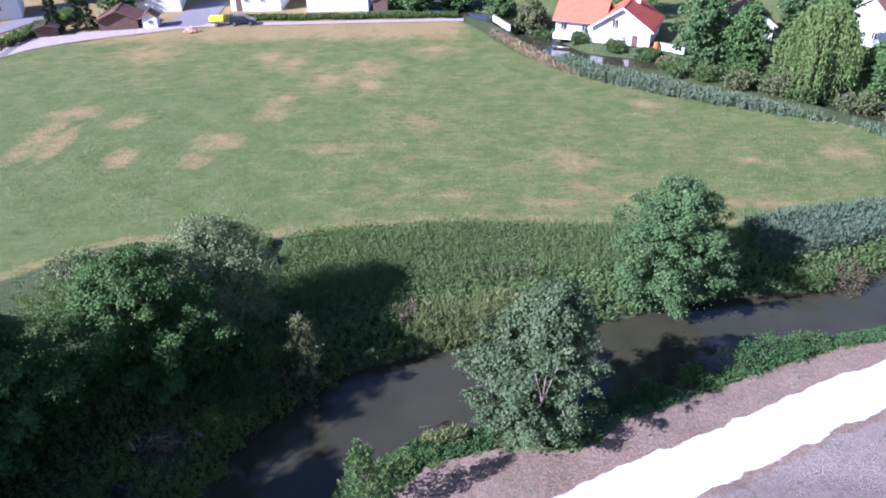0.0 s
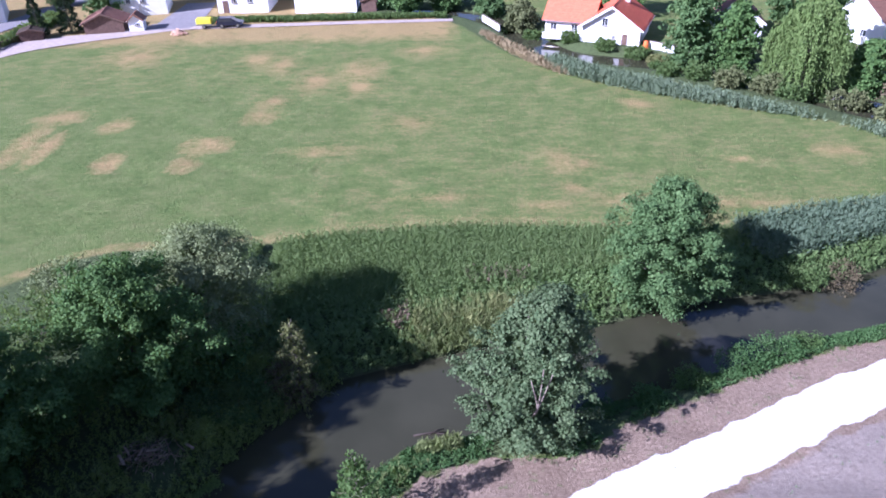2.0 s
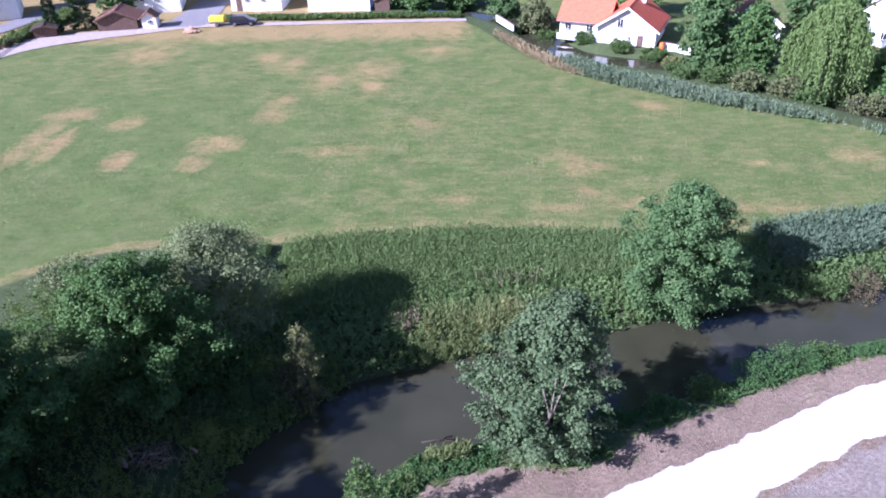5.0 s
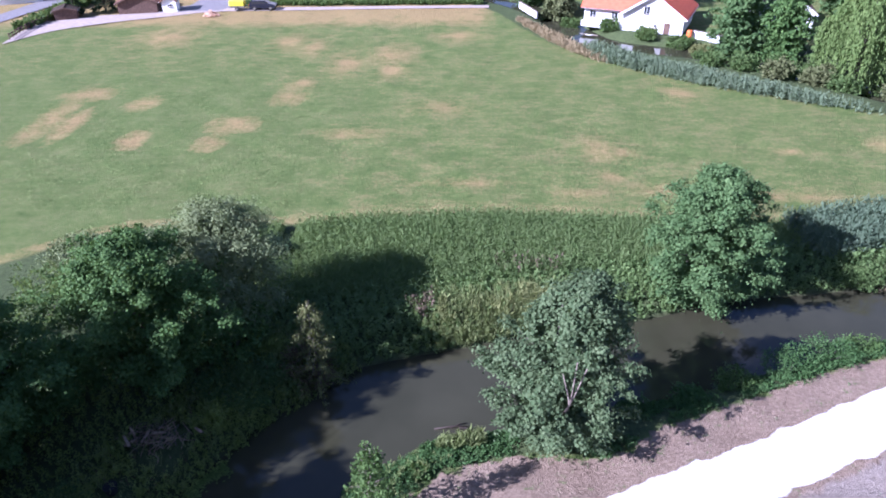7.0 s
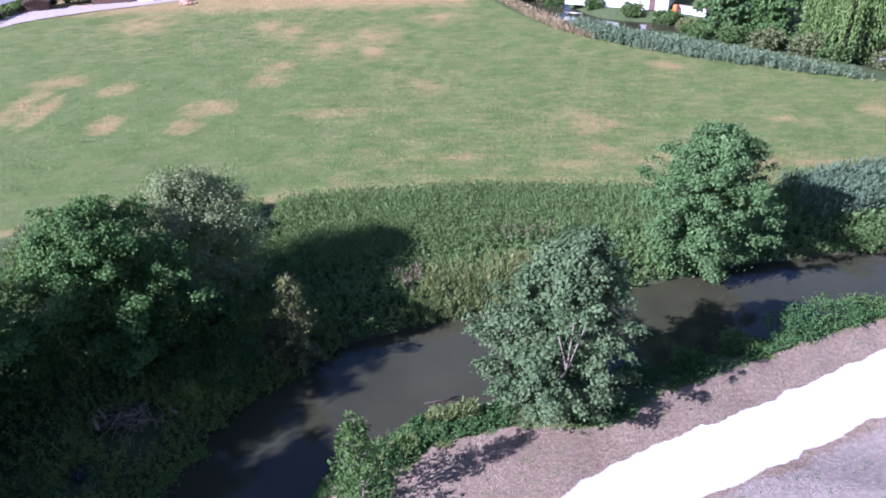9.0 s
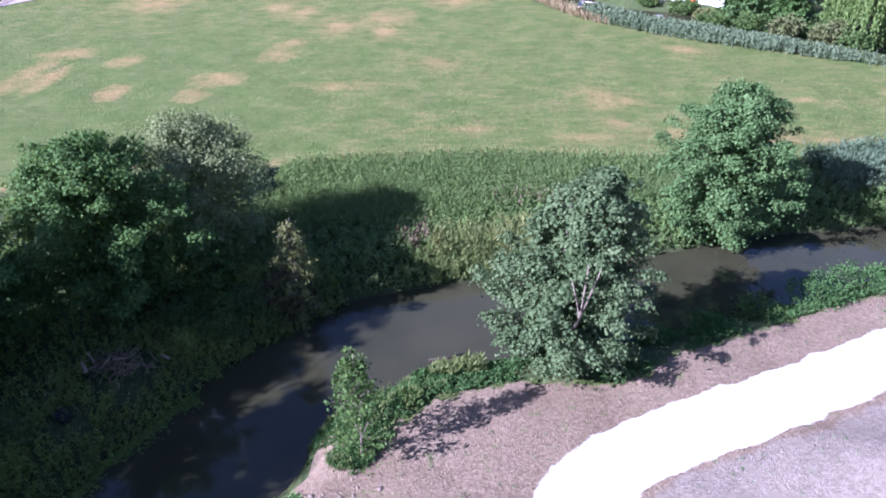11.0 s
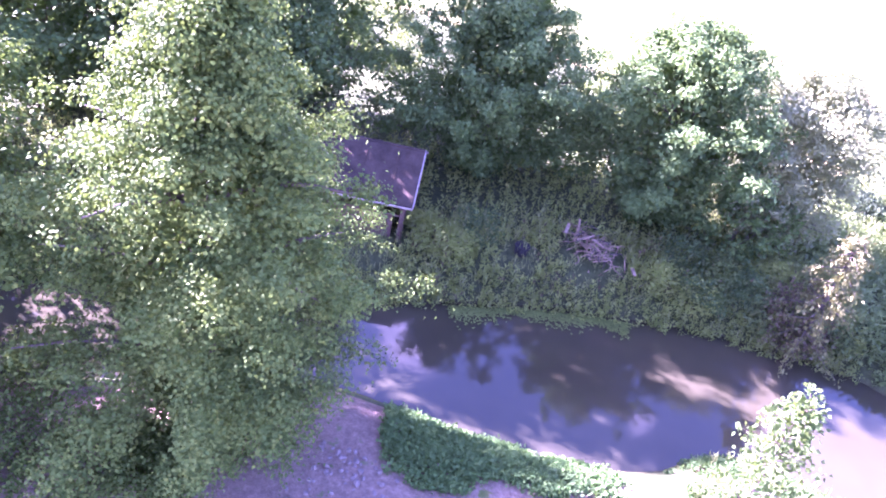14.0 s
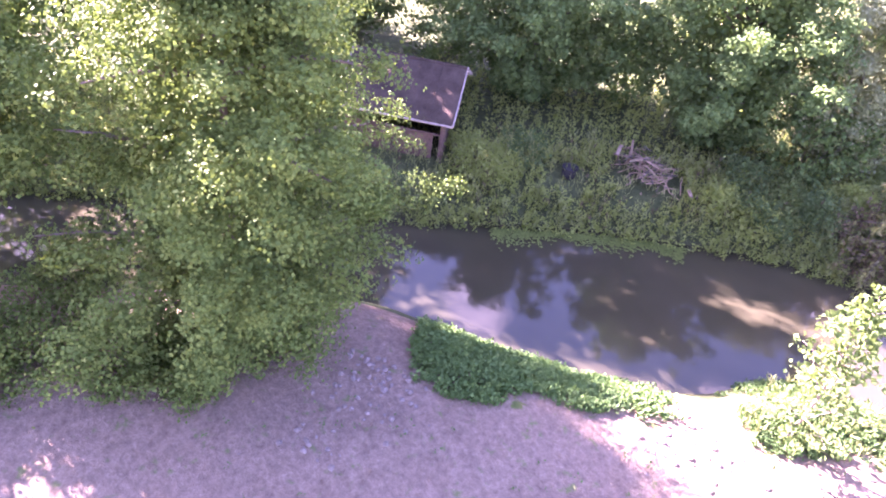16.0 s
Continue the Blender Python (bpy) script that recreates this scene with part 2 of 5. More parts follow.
def water_material():
    s = Shader("river_water")
    n = s.noise(0.25, 3.0)
    col = s.ramp(n, [(0.3, (0.034, 0.034, 0.019)), (0.7, (0.048, 0.047, 0.028))])
    s.bump(s.math("ADD", s.noise(1.2, 3.0, 0.5), s.math("MULTIPLY", s.noise(6.0, 2.0), 0.25)), 0.10, 0.03)
    m = s.done(col, 0.04, 0, 0.85)
    s.b.inputs["IOR"].default_value = 1.33
    return m


GROUND, WATER = ground_material(), water_material()
LEAF_T1 = leaf_material("maple_leaf", (0.054, 0.095, 0.04), (0.148, 0.198, 0.094), (0.17, 0.235, 0.075), 0.25, 0.5)
LEAF_T2 = leaf_material("lime_leaf", (0.05, 0.102, 0.036), (0.142, 0.222, 0.082), (0.18, 0.29, 0.07), 0.28, 0.5)
LEAF_DARK = leaf_material("alder_leaf", (0.044, 0.096, 0.03), (0.132, 0.218, 0.064), (0.15, 0.25, 0.05), 0.27, 0.5)
LEAF_GREY = leaf_material("sallow_leaf", (0.15, 0.185, 0.08), (0.27, 0.315, 0.15), (0.22, 0.28, 0.1), 0.3, 0.6)
LEAF_SAP = leaf_material("young_leaf", (0.055, 0.102, 0.03), (0.125, 0.2, 0.062), (0.17, 0.26, 0.05), 0.32, 0.5)
LEAF_NEAR = leaf_material("black_alder_leaf", (0.056, 0.108, 0.024), (0.112, 0.175, 0.038), (0.13, 0.205, 0.034), 0.24, 0.6)
LEAF_DRY = leaf_material("thin_spruce_needle", (0.11, 0.125, 0.045), (0.23, 0.245, 0.095), (0.2, 0.22, 0.06), 0.28, 0.7)
LEAF_RUST = leaf_material("rusty_leaf", (0.075, 0.062, 0.035), (0.15, 0.125, 0.07), (0.11, 0.09, 0.04), 0.2, 0.7)
GREY_REED = leaf_material("blue_grey_reed", (0.09, 0.14, 0.082), (0.19, 0.255, 0.16), (0.17, 0.24, 0.1), 0.35, 0.6)
REED = leaf_material("nettle_reed", (0.105, 0.168, 0.058), (0.23, 0.305, 0.118), (0.27, 0.37, 0.11), 0.42, 0.6)
REED_PALE = leaf_material("pale_reed", (0.15, 0.2, 0.07), (0.3, 0.34, 0.14), (0.28, 0.34, 0.1), 0.38, 0.65)
WEED = leaf_material("bank_weed", (0.05, 0.097, 0.028), (0.14, 0.2, 0.068), (0.22, 0.3, 0.075), 0.34, 0.5)
CARPET = leaf_material("broad_weed_leaf", (0.05, 0.12, 0.034), (0.14, 0.26, 0.08), (0.18, 0.32, 0.07), 0.33, 0.5)
# Weed tone raised in colour to brighten the tree shadow on the shore.
LIFTED_WEED = leaf_material("shade_lifted_weed", (0.1, 0.17, 0.058), (0.225, 0.315, 0.115), (0.3, 0.4, 0.12), 0.42, 0.6)
NEAR_WEED = leaf_material("low_weed_leaf", (0.038, 0.092, 0.028), (0.105, 0.185, 0.064), (0.15, 0.26, 0.06), 0.32, 0.5)
TUSSOCK = leaf_material("straw_green_grass", (0.24, 0.275, 0.1), (0.42, 0.44, 0.19), (0.36, 0.38, 0.13), 0.38, 0.65)
# Paler copy of the bank weed; its colour carries the haze over the bank.
HAZED_WEED = leaf_material("hazed_bank_weed", (0.135, 0.2, 0.048), (0.32, 0.385, 0.115), (0.38, 0.48, 0.12), 0.42, 0.6)
PINK = leaf_material("loosestrife", (0.12, 0.095, 0.06), (0.2, 0.15, 0.105), (0.16, 0.12, 0.09), 0.2, 0.7)
WILLOW = leaf_material("weeping_willow_leaf", (0.085, 0.143, 0.039), (0.195, 0.267, 0.085), (0.221, 0.312, 0.065), 0.28, 0.55)
CONIFER = leaf_material("conifer_needle", (0.018, 0.036, 0.016), (0.05, 0.08, 0.035), (0.05, 0.08, 0.02), 0.1, 0.6)
SCRUB = leaf_material("olive_scrub_leaf", (0.08, 0.10, 0.04), (0.18, 0.195, 0.085), (0.16, 0.18, 0.06), 0.25, 0.6)
MEADOW_BLADE = leaf_material("meadow_blade", (0.13, 0.17, 0.055), (0.22, 0.24, 0.1), (0.26, 0.3, 0.09), 0.35, 0.7)
ALGAE = leaf_material("floating_algae", (0.07, 0.11, 0.025), (0.145, 0.2, 0.05), (0.1, 0.12, 0.03), 0.1, 0.6)
BARK = plain("grey_bark", (0.06, 0.05, 0.04), (0.15, 0.128, 0.105), 4.0, 0.9, 0, 0.6, 0.03)
BARK_PALE = plain("pale_bark", (0.15, 0.12, 0.095), (0.30, 0.245, 0.2), 4.0, 0.85, 0, 0.5, 0.02)
PLASTER = plain("white_render", (0.70, 0.70, 0.71), (0.82, 0.82, 0.82), 1.2, 0.9, 0, 0.1)
STONE = plain("pale_stone", (0.15, 0.12, 0.098), (0.29, 0.235, 0.195), 5.0, 0.9, 0, 0.5, 0.03)
ROOF_RED = plain("orange_clay_tile", (0.52, 0.105, 0.05), (0.68, 0.17, 0.085), 2.5, 0.75, 0, 0.4, 0.03)
ROOF_BROWN = plain("brown_tile", (0.16, 0.075, 0.05), (0.27, 0.14, 0.095), 3.0, 0.8, 0, 0.4, 0.03)
ROOF_DARK = plain("dark_felt_roof", (0.034, 0.026, 0.02), (0.09, 0.068, 0.052), 2.0, 0.95, 0, 0.5, 0.03, 0.1)
WOOD_DARK = plain("weathered_board", (0.08, 0.05, 0.04), (0.19, 0.12, 0.09), 4.0, 0.9, 0, 0.5, 0.02)
DEADWOOD = plain("dead_twig", (0.14, 0.095, 0.06), (0.4, 0.3, 0.2), 5.0, 0.9, 0, 0.4, 0.02)
WET_WOOD = plain("wet_wood", (0.022, 0.016, 0.012), (0.06, 0.045, 0.034), 5.0, 0.7, 0, 0.4, 0.02)
WOOD_PALE = plain("bleached_timber", (0.24, 0.2, 0.17), (0.45, 0.38, 0.33), 6.0, 0.85, 0, 0.4, 0.02)
ASPHALT = plain("worn_asphalt", (0.16, 0.15, 0.155), (0.24, 0.225, 0.23), 1.5, 0.9, 0, 0.2, 0.01)
GRAVEL = plain("gravel_lane", (0.29, 0.235, 0.205), (0.44, 0.37, 0.33), 1.5, 0.95, 0, 0.4, 0.03)
BROWN_STRIP = plain("scorched_grass", (0.20, 0.145, 0.08), (0.36, 0.25, 0.17), 0.8, 0.95, 0, 0.6, 0.08)
GLASS = plain("dark_window_glass", (0.02, 0.024, 0.03), (0.04, 0.045, 0.05), 1.0, 0.08, 0, 0, 0, 0.6)
CAR_PAINT = plain("dark_blue_car_paint", (0.012, 0.016, 0.035), (0.02, 0.024, 0.045), 2.0, 0.25, 0.2, 0, 0, 0.6)
YELLOW = plain("yellow_tarpaulin", (0.62, 0.55, 0.03), (0.75, 0.68, 0.06), 2.0, 0.5)
RUBBER = plain("black_rubber", (0.012, 0.012, 0.012), (0.03, 0.03, 0.03), 5.0, 0.85)
METAL = plain("grey_metal", (0.3, 0.3, 0.31), (0.45, 0.45, 0.46), 5.0, 0.4, 0.9)
PINKWOOD = plain("fresh_split_wood", (0.45, 0.27, 0.18), (0.68, 0.46, 0.33), 6.0, 0.85)
ORANGE = plain("orange_plastic", (0.75, 0.14, 0.03), (0.8, 0.2, 0.05), 4.0, 0.5)

# ---- the lie of the land ----
WATER_Z = -1.12
NEAR_SHORE = curve([(-27, -60), (-21, -20), (-17.6, 0), (-15.6, 6), (-13.4, 11.2), (-11.6, 13.2), (-8.8, 15.8), (-6.7, 18.8), (-6.0, 21.6), (-2.6, 24.2),
                    (0.6, 25.2), (8.8, 27.3), (16.2, 30.0), (21.1, 31.9), (27, 33.4), (40, 37), (70, 44), (140, 60)])
FAR_SHORE = curve([(-33, -60), (-27, -20), (-22.4, 0), (-19.6, 8), (-17.0, 13.6), (-16.0, 15.5), (-15.0, 17.9), (-13.6, 21.1), (-12.1, 23.5), (-10.5, 26.0), (-8.8, 27.8), (-7.2, 29.5), (-4.4, 30.6),
                   (-0.6, 31.7), (3.5, 32.8), (9.1, 34.1), (15.8, 36.3), (22.0, 37.3), (27.2, 38.6), (40, 43), (70, 51), (140, 67)])
RIVER = np.vstack([NEAR_SHORE, FAR_SHORE[::-1]])
SAND_EDGE = curve([(-25, -60), (-15.5, -6), (-12.6, 1.6), (-11.4, 4.2), (-10.2, 7.2), (-10.4, 9.6), (-9.0, 11.2), (-7.4, 13.8), (-6.5, 15.3), (-5.2, 17.2), (-4.2, 18.4), (-2.9, 20.8), (0.4, 22.6),
                   (3.4, 22.9), (6.1, 23.0), (8.8, 24.8), (13.6, 26.8), (19.4, 29.3), (25, 30.8), (40, 34), (70, 41), (140, 57)])
SAND = np.vstack([SAND_EDGE, [(140, -60)]])
TRACK = curve([(1.6, 6.0), (1.9, 13.5), (3.6, 17.6), (7.0, 20.0), (10.9, 21.6), (16.0, 24.0), (23.2, 27.2), (40, 32), (70, 39), (140, 55)])
STREAM = np.vstack([curve([(-12, 121), (2, 116), (8, 109), (12.2, 97.5), (16.0, 90.0), (23.0, 86.5), (30.5, 82.5), (38, 74), (45, 66), (52, 58), (60, 50), (66, 48)]),
                    curve([(70, 52), (64, 56), (56, 64), (49, 72), (41, 80), (33, 87.5), (25, 91.0), (19.5, 94.0), (16.5, 100), (12, 112), (4, 120), (-12, 125)])])
REED_EDGE = curve([(-42, 30), (-31, 37.5), (-24.7, 42.3), (-15.6, 42.8), (-6, 44.4), (2.1, 44.9), (11.9, 44.2), (24.4, 43.8), (34, 46.0), (60, 54), (140, 72)])


def bumpy(x, y):
    return (0.05 * np.sin(0.71 * x + 1.3 * np.sin(0.33 * y)) * np.cos(0.53 * y + 0.9) + 0.03 * np.sin(1.9 * x + 0.7 * y) * np.sin(1.43 * y - 0.5 * x))


def ground_z(x, y):
    x, y = np.asarray(x, float), np.asarray(y, float)
    d = inside_distance(RIVER, x, y)                     # positive in the water
    out = np.clip(-d / 2.0, 0, 1)
    z = np.where(d < 0, -1.12 * (1 - out) ** 1.6, -1.12 - 1.0 * np.clip(d / 1.5, 0, 1))
    s = inside_distance(STREAM, x, y)
    so = np.clip(-s / 1.8, 0, 1)
    zs = np.where(s < 0, -0.75 * (1 - so) ** 1.5, -0.75 - 0.5 * np.clip(s / 1.2, 0, 1))
    calm = np.clip(-d / 3, 0, 1) * np.clip(-s / 3, 0, 1)
    far = np.clip((np.hypot(x, y - 40) - 150) / 100, 0, 1)
    mound = 0.9 * np.clip(1 - np.hypot((x - 16) / 8.0, (y - 18.5) / 2.6), 0, 1) ** 1.2
    return np.minimum(z, zs) + bumpy(x, y) * calm * (1 - far) + mound


xs = np.arange(-40, 45.01, 0.5)
grow = 0.7 * 1.22 ** np.arange(44)
xs = np.concatenate([(-40 - np.cumsum(grow))[::-1], xs, 45 + np.cumsum(grow)])
ys = np.arange(-4, 60.01, 0.5)
ys = np.concatenate([(-4 - np.cumsum(grow))[::-1], ys, np.arange(61, 126.1, 1.0), 126 + np.cumsum(grow)])
xs, ys = xs[np.abs(xs) < 4200], ys[np.abs(ys) < 4200]
GX, GY = np.meshgrid(xs, ys)
GZ = ground_z(GX.ravel(), GY.ravel())
nx, ny = len(xs), len(ys)
idx = np.arange(nx * ny).reshape(ny, nx)
quads = np.stack([idx[:-1, :-1], idx[:-1, 1:], idx[1:, 1:], idx[1:, :-1]], -1).reshape(-1)
me = fast_mesh("ground", np.column_stack([GX.ravel(), GY.ravel(), GZ]), 4, quads, GROUND, True)


def put_attribute(mesh, name, values):
    a = mesh.attributes.new(name, "FLOAT", "POINT")
    a.data.foreach_set("value", np.asarray(values, np.float32))


gx, gy = GX.ravel(), GY.ravel()
river_d = inside_distance(RIVER, gx, gy)
put_attribute(me, "river", np.clip(1 + river_d / 1.2, 0, 1))
bare = (gx < -4) & (river_d < -0.35) & (inside_distance(np.vstack([NEAR_SHORE, SAND_EDGE[::-1]]), gx, gy) > 0)
put_attribute(me, "sand", np.where(bare, 0.7, np.clip(inside_distance(SAND, gx, gy), -6, 6)))
put_attribute(me, "track", np.clip(1.45 - line_distance(TRACK, gx, gy), -4, 4))
south_of_track = inside_distance(np.vstack([TRACK[6:], [(140, -60), (9, -60), (8.0, 14)]]), gx, gy)
put_attribute(me, "soil", np.clip(south_of_track - 1.4, -4, 4) - 0.2)
belt = inside_distance(np.vstack([FAR_SHORE, REED_EDGE[::-1]]), gx, gy)
near_belt = inside_distance(np.vstack([NEAR_SHORE, SAND_EDGE[::-1]]), gx, gy)
far_belt = inside_distance(STREAM, gx, gy) + 5.0
put_attribute(me, "wild", np.clip(np.maximum(np.maximum(belt + 0.7, np.where(gx < -4, np.where(near_belt > 0, np.clip(5.0 * (river_d + 0.9), -3, 1.5), -3.0), near_belt + 0.2)), far_belt), -3, 3))
# parched places in the meadow: x, y, half length, half width, turn
DRY = [(-40.7, 63.1, 1.6, 5.7, 0), (-37.9, 62.3, 1.1, 4.2, 0), (-40, 70.9, 2.5, 2.1, 0), (-9.5, 84.5, 2.3, 3.9, 0), (-9, 79, 1.7, 2.5, 0), (-14.5, 81.4, 1.8, 3.8, 0),
       (-19.7, 88.1, 1.6, 3.2, 0), (-23.1, 90.8, 2, 3.1, 0), (-39.8, 93.5, 3.5, 4.7, 0), (-18.4, 73.9, 1.6, 1.7, 0), (-18.8, 69.7, 1.9, 2, 0), (-22.4, 62.4, 2.5, 2.1, 0),
       (-23.4, 57.8, 1.3, 2, 0), (-30.6, 58.7, 1.3, 2.2, 0), (-1.4, 93.5, 2.5, 2.1, 0), (21.3, 71, 1.5, 2.1, 0), (10.8, 56.7, 1.3, 2.2, 0), (12.8, 55.8, 1.1, 1, 0),
       (8.2, 48.4, 1.6, 0.7, 0), (14.6, 49.3, 2.7, 0.8, 0), (-5.1, 44.6, 1.4, 0.7, 0), (-11, 60.4, 2.7, 1, 0), (-2.8, 67, 2.3, 1.3, 0), (26.5, 56.3, 1.2, 0.5, 0),
       (11, 51.5, 0.9, 0.8, 0), (23.5, 48.1, 3.1, 0.8, 0), (-33.2, 68.1, 1.6, 2.1, 0), (-0.8, 50.3, 2.8, 0.5, 0), (36.4, 57.7, 2, 1.3, 0)]
dry = np.zeros(len(gx))
for cx, cy, a, b, turn in DRY:
    c, s_ = math.cos(radians(turn)), math.sin(radians(turn))
    u, v = (gx - cx) * c + (gy - cy) * s_, -(gx - cx) * s_ + (gy - cy) * c
    dry = np.maximum(dry, 1.05 * np.exp(-((u / a) ** 2 + (v / b) ** 2) ** 0.8))
dry = np.maximum(dry, 0.55 * np.exp(-((line_distance(REED_EDGE, gx, gy) - 0.9) / 1.0) ** 2))
dry = np.maximum(dry, 1.0 * 1.25 * np.clip((gy - 97.5) / 5, 0, 1) * np.clip((4 - gx) / 3, 0, 1) * (gy < 140))
dry = np.clip(dry, 0, 2) - 0.45 * np.clip((-8 - gx) / 18, 0, 1) * np.clip((80 - gy) / 14, 0, 1) * (dry < 0.3)
put_attribute(me, "dry", dry)
ground = tagged(new("ground", me), "mown meadow with parched patches, sandy earth and river banks", "ground", kind="structure")


def strip(name, poly, z, material, label, category, kind="structure"):
    bm = bmesh.new()
    vs = [bm.verts.new((float(x), float(y), z)) for x, y in poly]
    bm.faces.new(vs)
    bmesh.ops.triangulate(bm, faces=bm.faces[:])
    bmesh.ops.recalc_face_normals(bm, faces=bm.faces)
    if bm.faces[0].normal.z < 0:
        bmesh.ops.reverse_faces(bm, faces=bm.faces[:])
    return tagged(new(name, bm_mesh(bm, name, material)), label, category, kind=kind)


def grown(line_a, line_b, by):
    """The two shores pushed apart, so that the water runs under the banks."""
    a, b = np.array(line_a), np.array(line_b)
    mid = b[np.minimum(np.arange(len(a)) * len(b) // len(a), len(b) - 1)]
    da = a - mid
    a2 = a + by * da / (np.linalg.norm(da, axis=1)[:, None] + 1e-9)
    mid = a[np.minimum(np.arange(len(b)) * len(a) // len(b), len(a) - 1)]
    db = b - mid
    b2 = b + by * db / (np.linalg.norm(db, axis=1)[:, None] + 1e-9)
    return np.vstack([a2, b2[::-1]])


strip("water", grown(NEAR_SHORE, FAR_SHORE, 0.6), WATER_Z, WATER, "murky brown-green river water reflecting the sky", "water")
strip("water", STREAM, -0.82, WATER, "shallow stream water beside the gardens", "water")

# ---- vegetation builders ----


def unit(v):
    return v / (np.linalg.norm(v, axis=-1, keepdims=True) + 1e-9)


def leaf_cloud(name, base, way, length, width, material, seed=0, face=None):
    """Many folded rhombic leaves: base points, directions, lengths and widths."""
    r = np.random.default_rng(seed)
    n = len(base)
    length = np.broadcast_to(length, (n,))[:, None]
    width = np.broadcast_to(width, (n,))[:, None]
    way = unit(way)
    side = unit(np.cross(way, unit(r.normal(size=(n, 3))) if face is None else face))
    up = np.cross(side, way)
    mid = base + 0.45 * length * way
    verts = np.empty((n, 4, 3))
    verts[:, 0], verts[:, 2] = base, base + length * way - 0.12 * length * up
    verts[:, 1], verts[:, 3] = mid + width * side + 0.25 * width * up, mid - width * side + 0.25 * width * up
    i = np.arange(n)[:, None] * 4
    tris = np.concatenate([i + np.array([[0, 1, 2]]), i + np.array([[0, 2, 3]])], 1).ravel()
    return fast_mesh(name, verts.reshape(-1, 3), 3, tris, material)


def ball(r, n):
    return unit(r.normal(size=(n, 3)))


def crown_points(r, lobes, clusters, per, spread, inner=0.3):
    """Leaf places and directions on a crown made of several lobes (centre, radii)."""
    vol = np.array([a[1] * a[2] * a[3] for a in lobes]) ** 0.667
    pick = r.choice(len(lobes), clusters, p=vol / vol.sum())
    cen = np.array([a[0] for a in lobes])[pick]
    rad = np.array([a[1:] for a in lobes])[pick]
    out = ball(r, clusters)
    shell = np.where(r.random(clusters) < inner, r.uniform(0.35, 0.8, clusters), r.uniform(0.82, 1.08, clusters))[:, None]
    cc = cen + out * rad * shell
    # keep the clusters that are not deep inside another lobe
    keep = np.ones(clusters, bool)
    for c, *q in lobes:
        deep = (((cc - np.array(c)) / np.array(q)) ** 2).sum(1) < 0.35
        keep &= ~(deep & (r.random(clusters) < 0.7))
    cc, out = cc[keep], out[keep]
    n = len(cc)
    way = np.repeat(out, per, 0) * 0.7 + r.normal(size=(n * per, 3)) * 0.75 + np.array([0, 0, -0.15])
    base = np.repeat(cc, per, 0) + r.normal(size=(n * per, 3)) * spread * np.array([1, 1, 0.7])
    return base, way


